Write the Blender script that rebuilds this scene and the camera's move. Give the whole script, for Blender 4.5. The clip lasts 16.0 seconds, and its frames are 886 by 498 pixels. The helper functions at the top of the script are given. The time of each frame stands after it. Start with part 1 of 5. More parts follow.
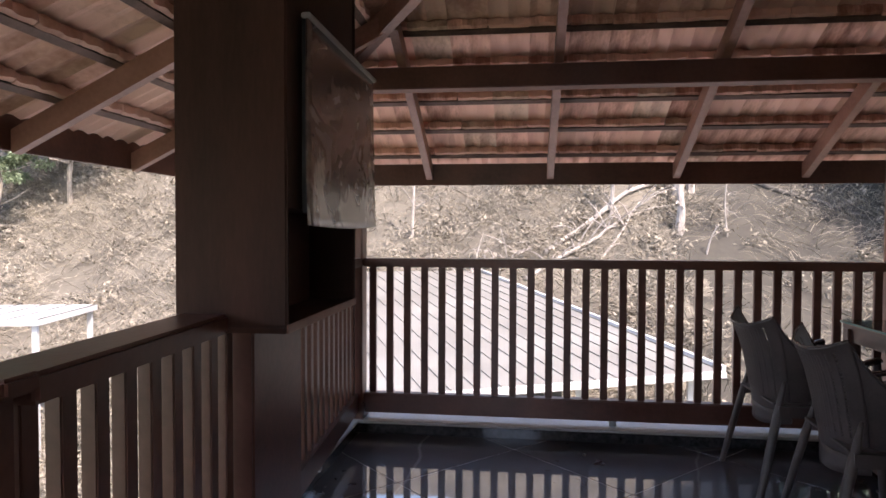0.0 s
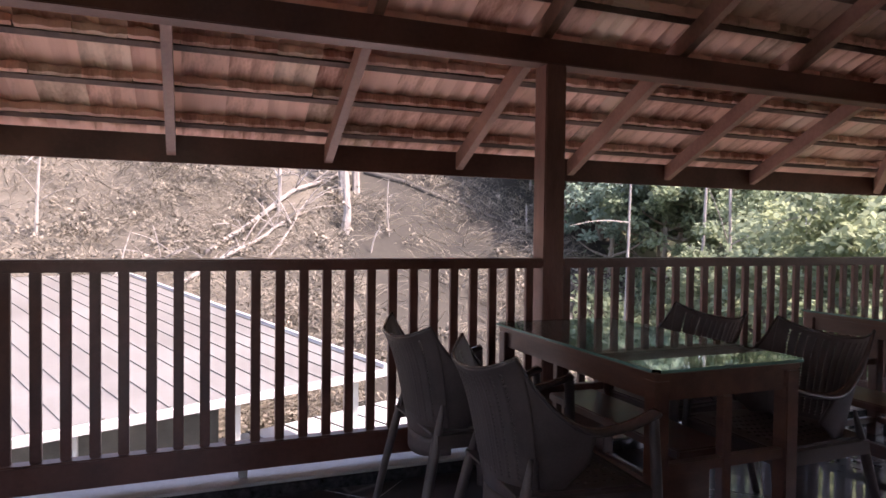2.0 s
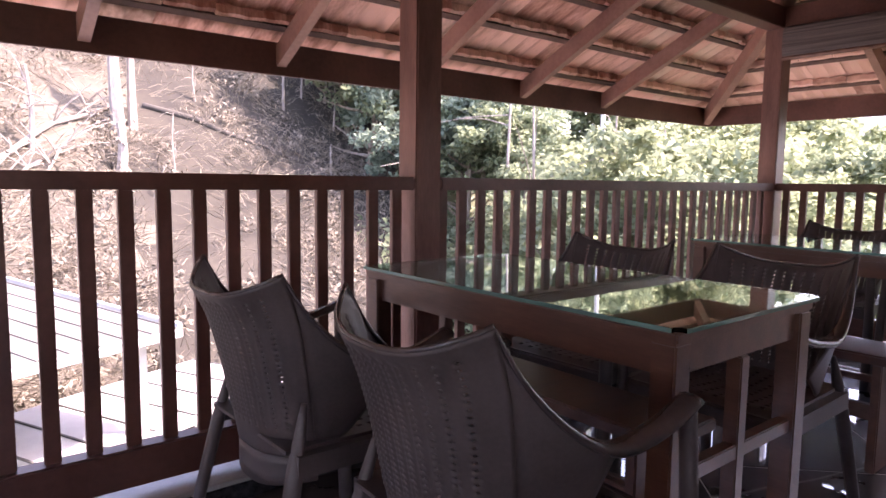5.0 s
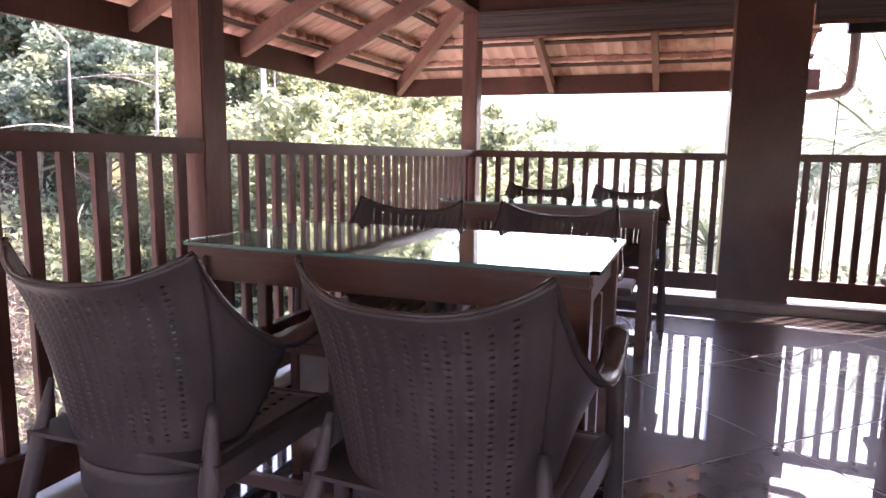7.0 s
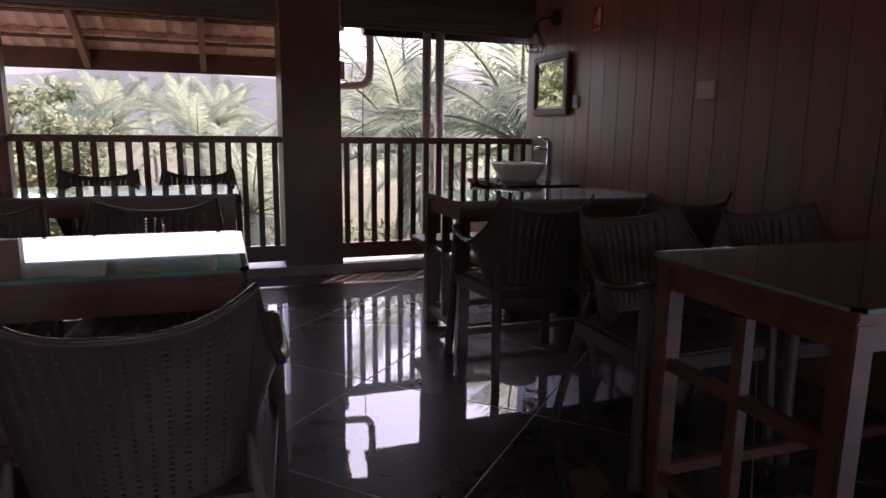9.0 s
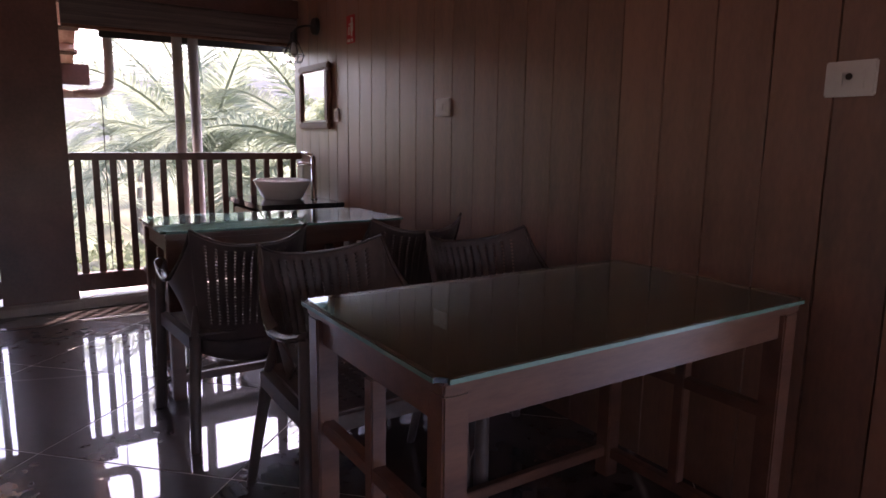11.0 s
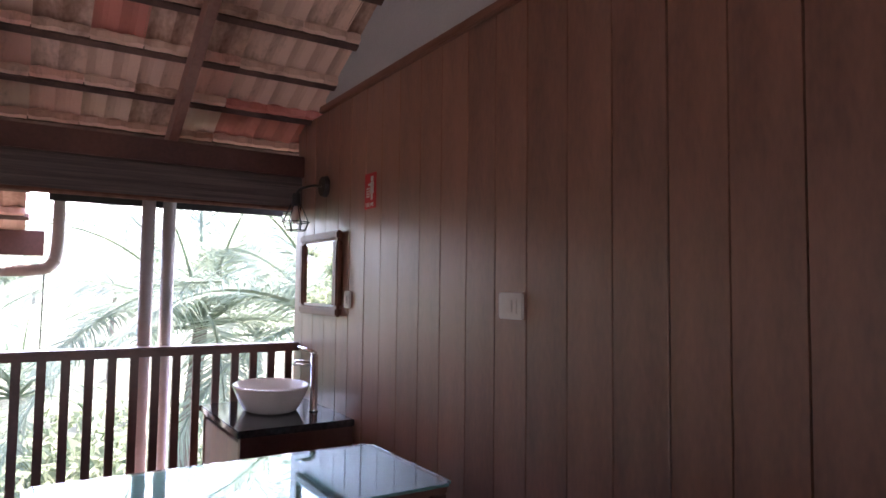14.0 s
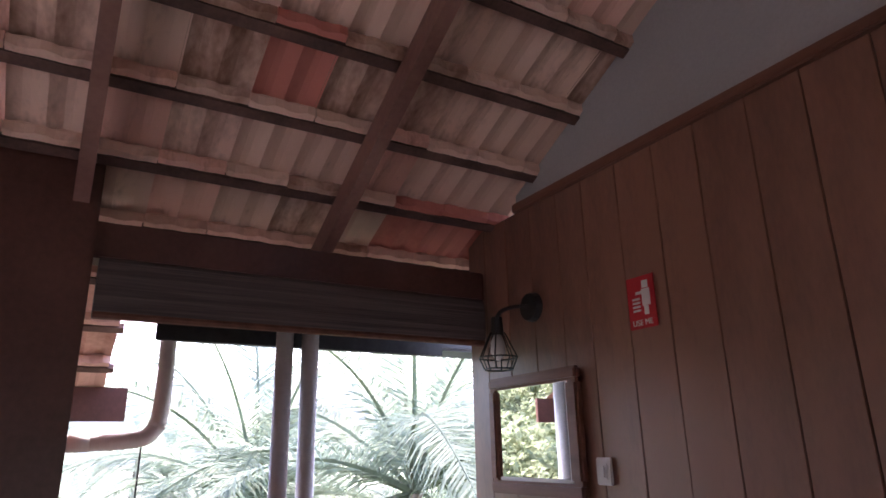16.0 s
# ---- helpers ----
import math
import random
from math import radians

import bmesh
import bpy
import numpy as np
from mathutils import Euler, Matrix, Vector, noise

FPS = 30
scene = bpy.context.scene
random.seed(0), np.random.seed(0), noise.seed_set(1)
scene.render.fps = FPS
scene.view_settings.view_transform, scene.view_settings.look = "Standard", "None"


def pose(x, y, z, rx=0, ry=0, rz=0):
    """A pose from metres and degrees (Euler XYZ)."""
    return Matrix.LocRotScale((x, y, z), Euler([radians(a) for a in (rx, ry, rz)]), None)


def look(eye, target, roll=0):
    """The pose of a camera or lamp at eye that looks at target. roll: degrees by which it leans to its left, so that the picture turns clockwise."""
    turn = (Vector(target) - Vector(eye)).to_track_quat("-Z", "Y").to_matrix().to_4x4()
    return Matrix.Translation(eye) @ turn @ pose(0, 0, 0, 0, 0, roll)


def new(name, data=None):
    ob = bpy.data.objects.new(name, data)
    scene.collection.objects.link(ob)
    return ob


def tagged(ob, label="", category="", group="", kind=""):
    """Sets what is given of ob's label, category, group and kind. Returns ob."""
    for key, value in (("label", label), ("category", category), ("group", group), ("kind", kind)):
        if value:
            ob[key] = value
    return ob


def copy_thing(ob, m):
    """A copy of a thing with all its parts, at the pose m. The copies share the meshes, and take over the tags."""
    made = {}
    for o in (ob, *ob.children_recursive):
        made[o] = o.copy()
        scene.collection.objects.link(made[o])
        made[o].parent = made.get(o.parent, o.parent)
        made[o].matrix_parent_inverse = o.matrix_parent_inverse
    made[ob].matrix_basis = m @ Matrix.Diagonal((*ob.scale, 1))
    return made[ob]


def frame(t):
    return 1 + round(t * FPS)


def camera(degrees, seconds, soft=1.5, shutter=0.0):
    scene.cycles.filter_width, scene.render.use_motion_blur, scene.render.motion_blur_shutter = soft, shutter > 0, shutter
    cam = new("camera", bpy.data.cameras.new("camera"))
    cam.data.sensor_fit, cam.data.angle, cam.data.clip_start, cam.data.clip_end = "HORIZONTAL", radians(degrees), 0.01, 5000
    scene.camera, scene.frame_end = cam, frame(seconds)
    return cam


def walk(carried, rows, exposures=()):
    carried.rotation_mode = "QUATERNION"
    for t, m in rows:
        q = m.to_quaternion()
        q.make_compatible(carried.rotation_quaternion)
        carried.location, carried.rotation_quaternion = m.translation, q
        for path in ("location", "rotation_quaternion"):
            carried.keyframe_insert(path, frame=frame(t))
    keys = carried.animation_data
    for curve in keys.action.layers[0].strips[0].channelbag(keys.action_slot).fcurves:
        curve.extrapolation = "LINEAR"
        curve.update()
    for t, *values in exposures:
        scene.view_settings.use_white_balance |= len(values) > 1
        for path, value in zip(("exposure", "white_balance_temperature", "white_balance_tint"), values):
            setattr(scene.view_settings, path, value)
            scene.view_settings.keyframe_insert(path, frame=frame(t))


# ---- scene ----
cam = camera(68.6, 16.0, soft=1.6)
PATH = [
    (0, (0.346, -0.04, 1.216), (0.101, 1.944, 1.158), 0.2),
    (0.5, (0.387, 0.264, 1.233), (0.234, 2.256, 1.155), 0.5),
    (1, (0.467, 0.518, 1.149), (0.474, 2.517, 1.089), 0.5),
    (1.5, (0.527, 0.687, 1.183), (0.853, 2.66, 1.116), 0.7),
    (2, (0.654, 0.83, 1.172), (1.378, 2.693, 1.122), 0.7),
    (2.5, (0.786, 0.955, 1.19), (1.737, 2.714, 1.121), 0.9),
    (3, (0.834, 1.103, 1.105), (1.879, 2.807, 1.045), 0.6),
    (5.5, (0.886, 1.909, 1.006), (2.188, 3.407, 0.762), 0.8),
    (6, (0.787, 1.994, 0.979), (2.186, 3.398, 0.712), 0.8),
    (6.5, (0.68, 2.059, 0.988), (2.314, 3.178, 0.71), 0.9),
    (7, (0.587, 2.256, 1.001), (2.441, 2.95, 0.716), 0.9),
    (7.5, (0.499, 2.408, 1.012), (2.437, 2.799, 0.71), 1.1),
    (8, (0.4, 2.476, 1.045), (2.376, 2.453, 0.736), 1.0),
    (8.5, (0.374, 2.478, 1.08), (2.308, 2.094, 0.745), 0.8),
    (9, (0.357, 2.475, 1.093), (2.219, 1.836, 0.737), 0.7),
    (9.5, (0.345, 2.454, 1.119), (2.136, 1.649, 0.739), 0.5),
    (10, (0.312, 2.26, 1.103), (2.043, 1.329, 0.73), 0.6),
    (12.3, (0.674, 1.54, 1.272), (2.293, 0.401, 0.986), 0.8),
    (12.5, (0.741, 1.488, 1.28), (2.365, 0.353, 1.012), 0.8),
    (13, (0.952, 1.368, 1.328), (2.606, 0.26, 1.137), 0.7),
    (13.5, (1.232, 1.384, 1.364), (2.903, 0.286, 1.347), 0.9),
    (14, (1.512, 1.401, 1.386), (3.197, 0.331, 1.505), 0.7),
    (14.5, (1.823, 1.453, 1.443), (3.519, 0.425, 1.703), 0.4),
    (15, (2.15, 1.512, 1.46), (3.857, 0.547, 1.855), -0.0),
    (15.5, (2.496, 1.587, 1.435), (4.177, 0.636, 1.953), -0.3),
    (16, (2.893, 1.657, 1.403), (4.536, 0.679, 1.991), -1.2),
]
EXPOSURES = [(0.0, 2.7, 7000, 22), (2.0, 2.65, 7100, 32), (3.0, 2.95, 7200, 38), (5.5, 3.62, 7200, 41), (6.5, 3.80, 7200, 41), (7.0, 3.82, 7300, 42), (7.5, 3.45, 7400, 43),
             (8.0, 2.8, 7500, 43), (9.0, 2.2, 7500, 42), (10.2, 2.25, 7500, 42), (12.3, 4.38, 7000, 42), (13.2, 4.2, 6700, 36), (14.5, 3.75, 6500, 32), (16.0, 3.5, 6400, 34)]
walk(cam, [(t, look(eye, target, roll)) for t, eye, target, roll in PATH], EXPOSURES)

# ---- world and sun ----
SUN_ELEV, SUN_AZ = 56.0, 128.0   # degrees above the horizon, degrees east of +y
world = bpy.data.worlds.new("world")
scene.world = world
world.use_nodes = True
wn = world.node_tree.nodes
sky = wn.new("ShaderNodeTexSky")
sky.sky_type, sky.sun_disc = "NISHITA", False
sky.sun_elevation, sky.sun_rotation = radians(SUN_ELEV), radians(SUN_AZ)
sky.dust_density, sky.air_density = 2.0, 1.0
wn["Background"].inputs[1].default_value = 0.15
world.node_tree.links.new(sky.outputs[0], wn["Background"].inputs[0])
sun = new("sun", bpy.data.lights.new("sun", "SUN"))
sun.data.energy, sun.data.angle, sun.data.color = 2.3, radians(0.6), (1.0, 0.96, 0.90)
sd = Vector((math.sin(radians(SUN_AZ)) * math.cos(radians(SUN_ELEV)), math.cos(radians(SUN_AZ)) * math.cos(radians(SUN_ELEV)), math.sin(radians(SUN_ELEV))))
sun.matrix_world = look(sd * 60, (0, 0, 0))


# ---- materials ----
def material(name, dark, light, rough=0.6, scale=4.0, stretch=(1, 1, 1), bump=0.1, fine=60.0, metal=0.0, spec=0.5, island=0.0, objrand=0.0, coat=0.0, rough_var=0.1):
    """Two colours mixed by noise at two scales, with relief; island and objrand shift the value piece by piece."""
    m = bpy.data.materials.new(name)
    m.use_nodes = True
    nt = m.node_tree
    n, l = nt.nodes, nt.links
    b = n["Principled BSDF"]
    tc, mp = n.new("ShaderNodeTexCoord"), n.new("ShaderNodeMapping")
    mp.inputs["Scale"].default_value = stretch
    l.new(tc.outputs["Object"], mp.inputs[0])
    big, small = n.new("ShaderNodeTexNoise"), n.new("ShaderNodeTexNoise")
    for tex, sc, det in ((big, scale, 5.0), (small, fine, 3.0)):
        tex.inputs["Scale"].default_value, tex.inputs["Detail"].default_value = sc, det
        l.new(mp.outputs[0], tex.inputs["Vector"])
    add = n.new("ShaderNodeMath")
    add.operation = "MULTIPLY_ADD"
    add.inputs[1].default_value = 0.35
    l.new(small.outputs[0], add.inputs[0])
    l.new(big.outputs[0], add.inputs[2])
    last = add.outputs[0]
    if island or objrand:
        src = n.new("ShaderNodeNewGeometry").outputs["Random Per Island"] if island else n.new("ShaderNodeObjectInfo").outputs["Random"]
        sh = n.new("ShaderNodeMath")
        sh.operation = "MULTIPLY_ADD"
        sh.inputs[1].default_value = island or objrand
        l.new(src, sh.inputs[0])
        l.new(last, sh.inputs[2])
        last = sh.outputs[0]
    k = (island or objrand) * 0.5
    ramp = n.new("ShaderNodeValToRGB")
    ramp.color_ramp.elements[0].position, ramp.color_ramp.elements[1].position = 0.45 + k * 0.4, min(1.0, 0.92 + k * 1.6)
    ramp.color_ramp.elements[0].color, ramp.color_ramp.elements[1].color = (*dark, 1), (*light, 1)
    l.new(last, ramp.inputs[0])
    l.new(ramp.outputs[0], b.inputs["Base Color"])
    rr = n.new("ShaderNodeMapRange")
    rr.inputs[3].default_value, rr.inputs[4].default_value = max(0.02, rough - rough_var), min(1, rough + rough_var)
    l.new(big.outputs[0], rr.inputs[0])
    l.new(rr.outputs[0], b.inputs["Roughness"])
    b.inputs["Metallic"].default_value, b.inputs["Specular IOR Level"].default_value = metal, spec
    b.inputs["Coat Weight"].default_value, b.inputs["Coat Roughness"].default_value = coat, rough * 0.8
    if bump:
        bn = n.new("ShaderNodeBump")
        bn.inputs["Strength"].default_value, bn.inputs["Distance"].default_value = bump, 0.01
        l.new(add.outputs[0], bn.inputs["Height"])
        l.new(bn.outputs[0], b.inputs["Normal"])
    return m


def leaf_material(name, dark, light):
    m = material(name, dark, light, 0.8, 1.5, bump=0, fine=9.0, island=0.6, spec=0.2)
    nt = m.node_tree
    b, out = nt.nodes["Principled BSDF"], nt.nodes["Material Output"]
    tr, mx = nt.nodes.new("ShaderNodeBsdfTranslucent"), nt.nodes.new("ShaderNodeMixShader")
    nt.links.new(b.inputs["Base Color"].links[0].from_socket, tr.inputs[0])
    mx.inputs[0].default_value = 0.58
    nt.links.new(b.outputs[0], mx.inputs[1])
    nt.links.new(tr.outputs[0], mx.inputs[2])
    nt.links.new(mx.outputs[0], out.inputs[0])
    return m


WOOD = material("stained_wood", (0.070, 0.027, 0.020), (0.165, 0.070, 0.052), 0.35, 3.0, (1, 1, 1), 0.15, 45.0)
WOOD_DARK = material("dark_cladding", (0.030, 0.0125, 0.0085), (0.066, 0.027, 0.0185), 0.65, 2.0, (4, 4, 0.8), 0.15, 30.0, spec=0.2)
POSTWOOD = material("post_wood", (0.12, 0.052, 0.040), (0.26, 0.125, 0.097), 0.4, 3.0, (3, 3, 0.6), 0.2, 40.0)
RAFTER = material("rafter_wood", (0.20, 0.092, 0.07), (0.38, 0.20, 0.155), 0.5, 3.0, (1, 1, 1), 0.2, 40.0)
PANEL = material("panel_wood", (0.104, 0.044, 0.0265), (0.295, 0.136, 0.084), 0.42, 2.2, (2.6, 2.6, 0.8), 0.16, 26.0, objrand=0.35, spec=1.0, rough_var=0.12, coat=0.6)
TRIM = material("trim_wood", (0.13, 0.05, 0.03), (0.24, 0.11, 0.07), 0.45, 3.0, (0.5, 6, 6), 0.1, 30.0)
TABLE = material("table_wood", (0.082, 0.033, 0.022), (0.18, 0.080, 0.052), 0.32, 2.5, (6, 1, 6), 0.08, 30.0, spec=0.8, coat=0.2)
TILE = material("clay_tile", (0.36, 0.145, 0.10), (0.84, 0.49, 0.385), 0.8, 6.0, (2.2, 0.7, 1), 0.45, 38.0, objrand=0.7)
TILE_BEIGE = material("clay_tile_beige", (0.32, 0.175, 0.122), (0.80, 0.55, 0.43), 0.85, 5.0, (1.4, 0.8, 1), 0.45, 38.0, objrand=0.7)
TILE_RED = material("clay_tile_red", (0.42, 0.11, 0.085), (0.62, 0.22, 0.17), 0.8, 5.0, (1, 1, 1), 0.35, 38.0, objrand=0.5)
TILE_OLD = material("clay_tile_weathered", (0.44, 0.225, 0.165), (0.78, 0.49, 0.385), 0.85, 6.0, (1, 1, 1), 0.35, 38.0, island=0.7)
BATTEN = material("batten_wood", (0.06, 0.032, 0.025), (0.19, 0.105, 0.082), 0.75, 6.0, bump=0.3)
PLASTER = material("grey_plaster", (0.37, 0.36, 0.345), (0.47, 0.46, 0.445), 0.9, 1.5, bump=0.15, fine=90.0)
KERB = material("kerb_stone", (0.30, 0.29, 0.28), (0.48, 0.47, 0.46), 0.35, 6.0, bump=0.1)
PLASTIC_GLOSS = material("brown_plastic_gloss", (0.05, 0.039, 0.039), (0.09, 0.071, 0.071), 0.22, 8.0, bump=0.0, spec=0.7, rough_var=0.05)
PLASTIC = material("brown_plastic", (0.060, 0.047, 0.047), (0.108, 0.085, 0.084), 0.45, 8.0, bump=0.1, fine=120.0, spec=0.45)
WHITE = material("white_plastic", (0.70, 0.70, 0.68), (0.80, 0.80, 0.78), 0.35, 10.0, bump=0.02)
CERAMIC = material("white_ceramic", (0.76, 0.76, 0.75), (0.84, 0.84, 0.83), 0.08, 5.0, bump=0.0, coat=0.3, rough_var=0.03)
CHROME = material("chrome", (0.72, 0.73, 0.74), (0.86, 0.86, 0.87), 0.14, 10.0, bump=0.0, metal=1.0, rough_var=0.05)
BLACK = material("black_metal", (0.012, 0.012, 0.012), (0.03, 0.03, 0.03), 0.45, 20.0, bump=0.05)
GRANITE = material("dark_granite", (0.012, 0.012, 0.013), (0.06, 0.06, 0.065), 0.08, 40.0, bump=0.0, fine=200.0, rough_var=0.03)
RED = material("red_sign", (0.50, 0.02, 0.03), (0.62, 0.04, 0.05), 0.45, 12.0, bump=0.02)
PIPE = material("grey_pipe", (0.46, 0.43, 0.40), (0.60, 0.57, 0.53), 0.55, 5.0, bump=0.05)
SHEET = material("metal_roofing", (0.102, 0.095, 0.083), (0.154, 0.146, 0.130), 0.4, 0.8, bump=0.08, fine=14.0)
WHITE_SHEET = material("white_sheet", (0.28, 0.28, 0.275), (0.40, 0.40, 0.39), 0.5, 1.5, bump=0.05)
CONCRETE = material("shed_wall", (0.03, 0.03, 0.028), (0.08, 0.078, 0.072), 0.9, 1.5, bump=0.2)
BURNT = material("scorched_soil", (0.015, 0.0128, 0.0088), (0.039, 0.0335, 0.0240), 0.95, 0.9, bump=0.6, fine=7.0)
SOIL = material("dry_hill_soil", (0.048, 0.041, 0.030), (0.118, 0.102, 0.077), 0.95, 0.35, bump=0.6, fine=5.0)
GRASS = material("green_ground", (0.035, 0.045, 0.022), (0.09, 0.095, 0.05), 0.95, 0.3, bump=0.5, fine=6.0)
DRY = material("dry_brush", (0.044, 0.038, 0.028), (0.195, 0.168, 0.128), 0.85, 2.0, bump=0.0, island=0.55)
BARK = material("bark", (0.10, 0.08, 0.06), (0.30, 0.26, 0.21), 0.9, 4.0, (4, 4, 0.8), 0.5, 20.0)
DEAD = material("bleached_wood", (0.15, 0.13, 0.11), (0.33, 0.295, 0.26), 0.8, 4.0, (4, 4, 1), 0.3, 20.0)
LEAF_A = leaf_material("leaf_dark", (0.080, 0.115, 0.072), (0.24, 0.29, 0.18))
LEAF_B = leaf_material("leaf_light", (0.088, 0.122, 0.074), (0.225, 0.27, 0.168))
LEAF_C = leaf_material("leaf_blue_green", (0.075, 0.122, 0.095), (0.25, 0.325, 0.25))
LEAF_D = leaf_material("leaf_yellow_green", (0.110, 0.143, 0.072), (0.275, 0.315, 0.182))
CHARRED = material("charred_log", (0.024, 0.021, 0.017), (0.074, 0.065, 0.054), 0.9, 3.0, bump=0.4)
LEAF_P = leaf_material("leaf_palm", (0.105, 0.145, 0.108), (0.29, 0.355, 0.265))
BLIND = material("bamboo_blind", (0.070, 0.055, 0.050), (0.165, 0.128, 0.116), 0.7, 3.0, (30, 0.6, 30), 0.3, 10.0)
GLASS_EDGE = material("green_glass_edge", (0.11, 0.25, 0.22), (0.18, 0.35, 0.315), 0.15, 6.0, bump=0.0, spec=0.8, rough_var=0.05)
MIRROR = bpy.data.materials.new("mirror_glass")
MIRROR.use_nodes = True
MIRROR.node_tree.nodes["Principled BSDF"].inputs["Metallic"].default_value = 1.0
MIRROR.node_tree.nodes["Principled BSDF"].inputs["Roughness"].default_value = 0.01
MIRROR.node_tree.nodes["Principled BSDF"].inputs["Base Color"].default_value = (0.9, 0.92, 0.91, 1)
GLASS = bpy.data.materials.new("table_glass")
GLASS.use_nodes = True
GLASS.node_tree.nodes["Principled BSDF"].inputs["Base Color"].default_value = (0.55, 0.78, 0.72, 1)
GLASS.node_tree.nodes["Principled BSDF"].inputs["Roughness"].default_value = 0.015
GLASS.node_tree.nodes["Principled BSDF"].inputs["IOR"].default_value = 1.52
GLASS.node_tree.nodes["Principled BSDF"].inputs["Transmission Weight"].default_value = 1.0


def marble_floor():
    m = material("polished_dark_floor", (0.022, 0.017, 0.017), (0.060, 0.047, 0.046), 0.36, 1.1, bump=0.0, fine=14.0, rough_var=0.08, spec=0.16, coat=1.0)
    nt = m.node_tree
    n, l, b = nt.nodes, nt.links, nt.nodes["Principled BSDF"]
    b.inputs["Coat Roughness"].default_value, b.inputs["Coat IOR"].default_value = 0.02, 2.15
    geo = n.new("ShaderNodeNewGeometry")
    warp, vein = n.new("ShaderNodeTexNoise"), n.new("ShaderNodeTexVoronoi")
    warp.inputs["Scale"].default_value, warp.inputs["Detail"].default_value = 1.3, 4.0
    vein.feature = "DISTANCE_TO_EDGE"
    vein.inputs["Scale"].default_value = 0.62
    mixv = n.new("ShaderNodeVectorMath")
    mixv.operation = "MULTIPLY_ADD"
    mixv.inputs[1].default_value = (0.22, 0.22, 0.0)
    l.new(geo.outputs["Position"], warp.inputs["Vector"])
    l.new(warp.outputs["Color"], mixv.inputs[0])
    l.new(geo.outputs["Position"], mixv.inputs[2])
    l.new(mixv.outputs[0], vein.inputs["Vector"])
    thin = n.new("ShaderNodeMapRange")
    thin.inputs[1].default_value, thin.inputs[2].default_value = 0.0, 0.006
    thin.inputs[3].default_value, thin.inputs[4].default_value = 1.0, 0.0
    l.new(vein.outputs["Distance"], thin.inputs[0])
    mix = n.new("ShaderNodeMix")
    mix.data_type = "RGBA"
    l.new(thin.outputs[0], mix.inputs[0])
    l.new(b.inputs["Base Color"].links[0].from_socket, mix.inputs[6])
    mix.inputs[7].default_value = (0.2, 0.185, 0.175, 1)
    l.new(mix.outputs[2], b.inputs["Base Color"])
    # faint waviness of the polished slabs
    wv, bn = n.new("ShaderNodeTexNoise"), n.new("ShaderNodeBump")
    wv.inputs["Scale"].default_value = 2.2
    bn.inputs["Strength"].default_value, bn.inputs["Distance"].default_value = 0.06, 0.01
    l.new(geo.outputs["Position"], wv.inputs["Vector"])
    l.new(wv.outputs[0], bn.inputs["Height"])
    l.new(bn.outputs[0], b.inputs["Normal"])
    l.new(bn.outputs[0], b.inputs["Coat Normal"])
    return m


FLOOR = marble_floor()


# ---- building helpers ----
def finish(name, bm, mat, parent=None, label="", smooth=False):
    me = bpy.data.meshes.new(name)
    bm.normal_update()
    bm.to_mesh(me)
    bm.free()
    me.materials.append(mat)
    if smooth:
        for p in me.polygons:
            p.use_smooth = True
    ob = new(name, me)
    if parent is not None:
        ob.parent = parent
    if label:
        ob["label"] = label
    return ob


def part(name, bm, mat, parent, label="", smooth=False):
    return finish(name, bm, mat, parent, label, smooth)


def share(name, me, parent, m):
    ob = new(name, me)
    ob.parent = parent
    ob.matrix_basis = m
    return ob


def empty(name, x, y, z=0.0, rz=0.0):
    ob = new(name)
    ob.matrix_basis = pose(x, y, z, 0, 0, rz)
    return ob


def box(bm, x0, x1, y0, y1, z0, z1, bevel=0.0):
    r = bmesh.ops.create_cube(bm, size=1.0)
    bmesh.ops.transform(bm, matrix=Matrix.Translation(((x0 + x1) / 2, (y0 + y1) / 2, (z0 + z1) / 2)) @ Matrix.Diagonal((x1 - x0, y1 - y0, z1 - z0, 1)), verts=r["verts"])
    if bevel:
        es = list({e for v in r["verts"] for e in v.link_edges})
        bmesh.ops.bevel(bm, geom=es, offset=bevel, segments=2, affect="EDGES")
    return bm


def boxbm(*a, bevel=0.0):
    return box(bmesh.new(), *a, bevel=bevel)


def beam_between(bm, a, b, w, h, up=(0, 0, 1)):
    """A bar of width w and depth h whose underside's middle runs from a to b."""
    a, b = Vector(a), Vector(b)
    d = (b - a).normalized()
    side = d.cross(Vector(up)).normalized()
    nn = side.cross(d).normalized()
    vs = []
    for p in (a, b):
        for sx, sz in ((-1, 0), (1, 0), (1, 1), (-1, 1)):
            vs.append(bm.verts.new(p + side * (sx * w / 2) + nn * (sz * h)))
    for f in ((0, 3, 2, 1), (4, 5, 6, 7), (0, 1, 5, 4), (1, 2, 6, 5), (2, 3, 7, 6), (3, 0, 4, 7)):
        bm.faces.new([vs[i] for i in f])
    return bm


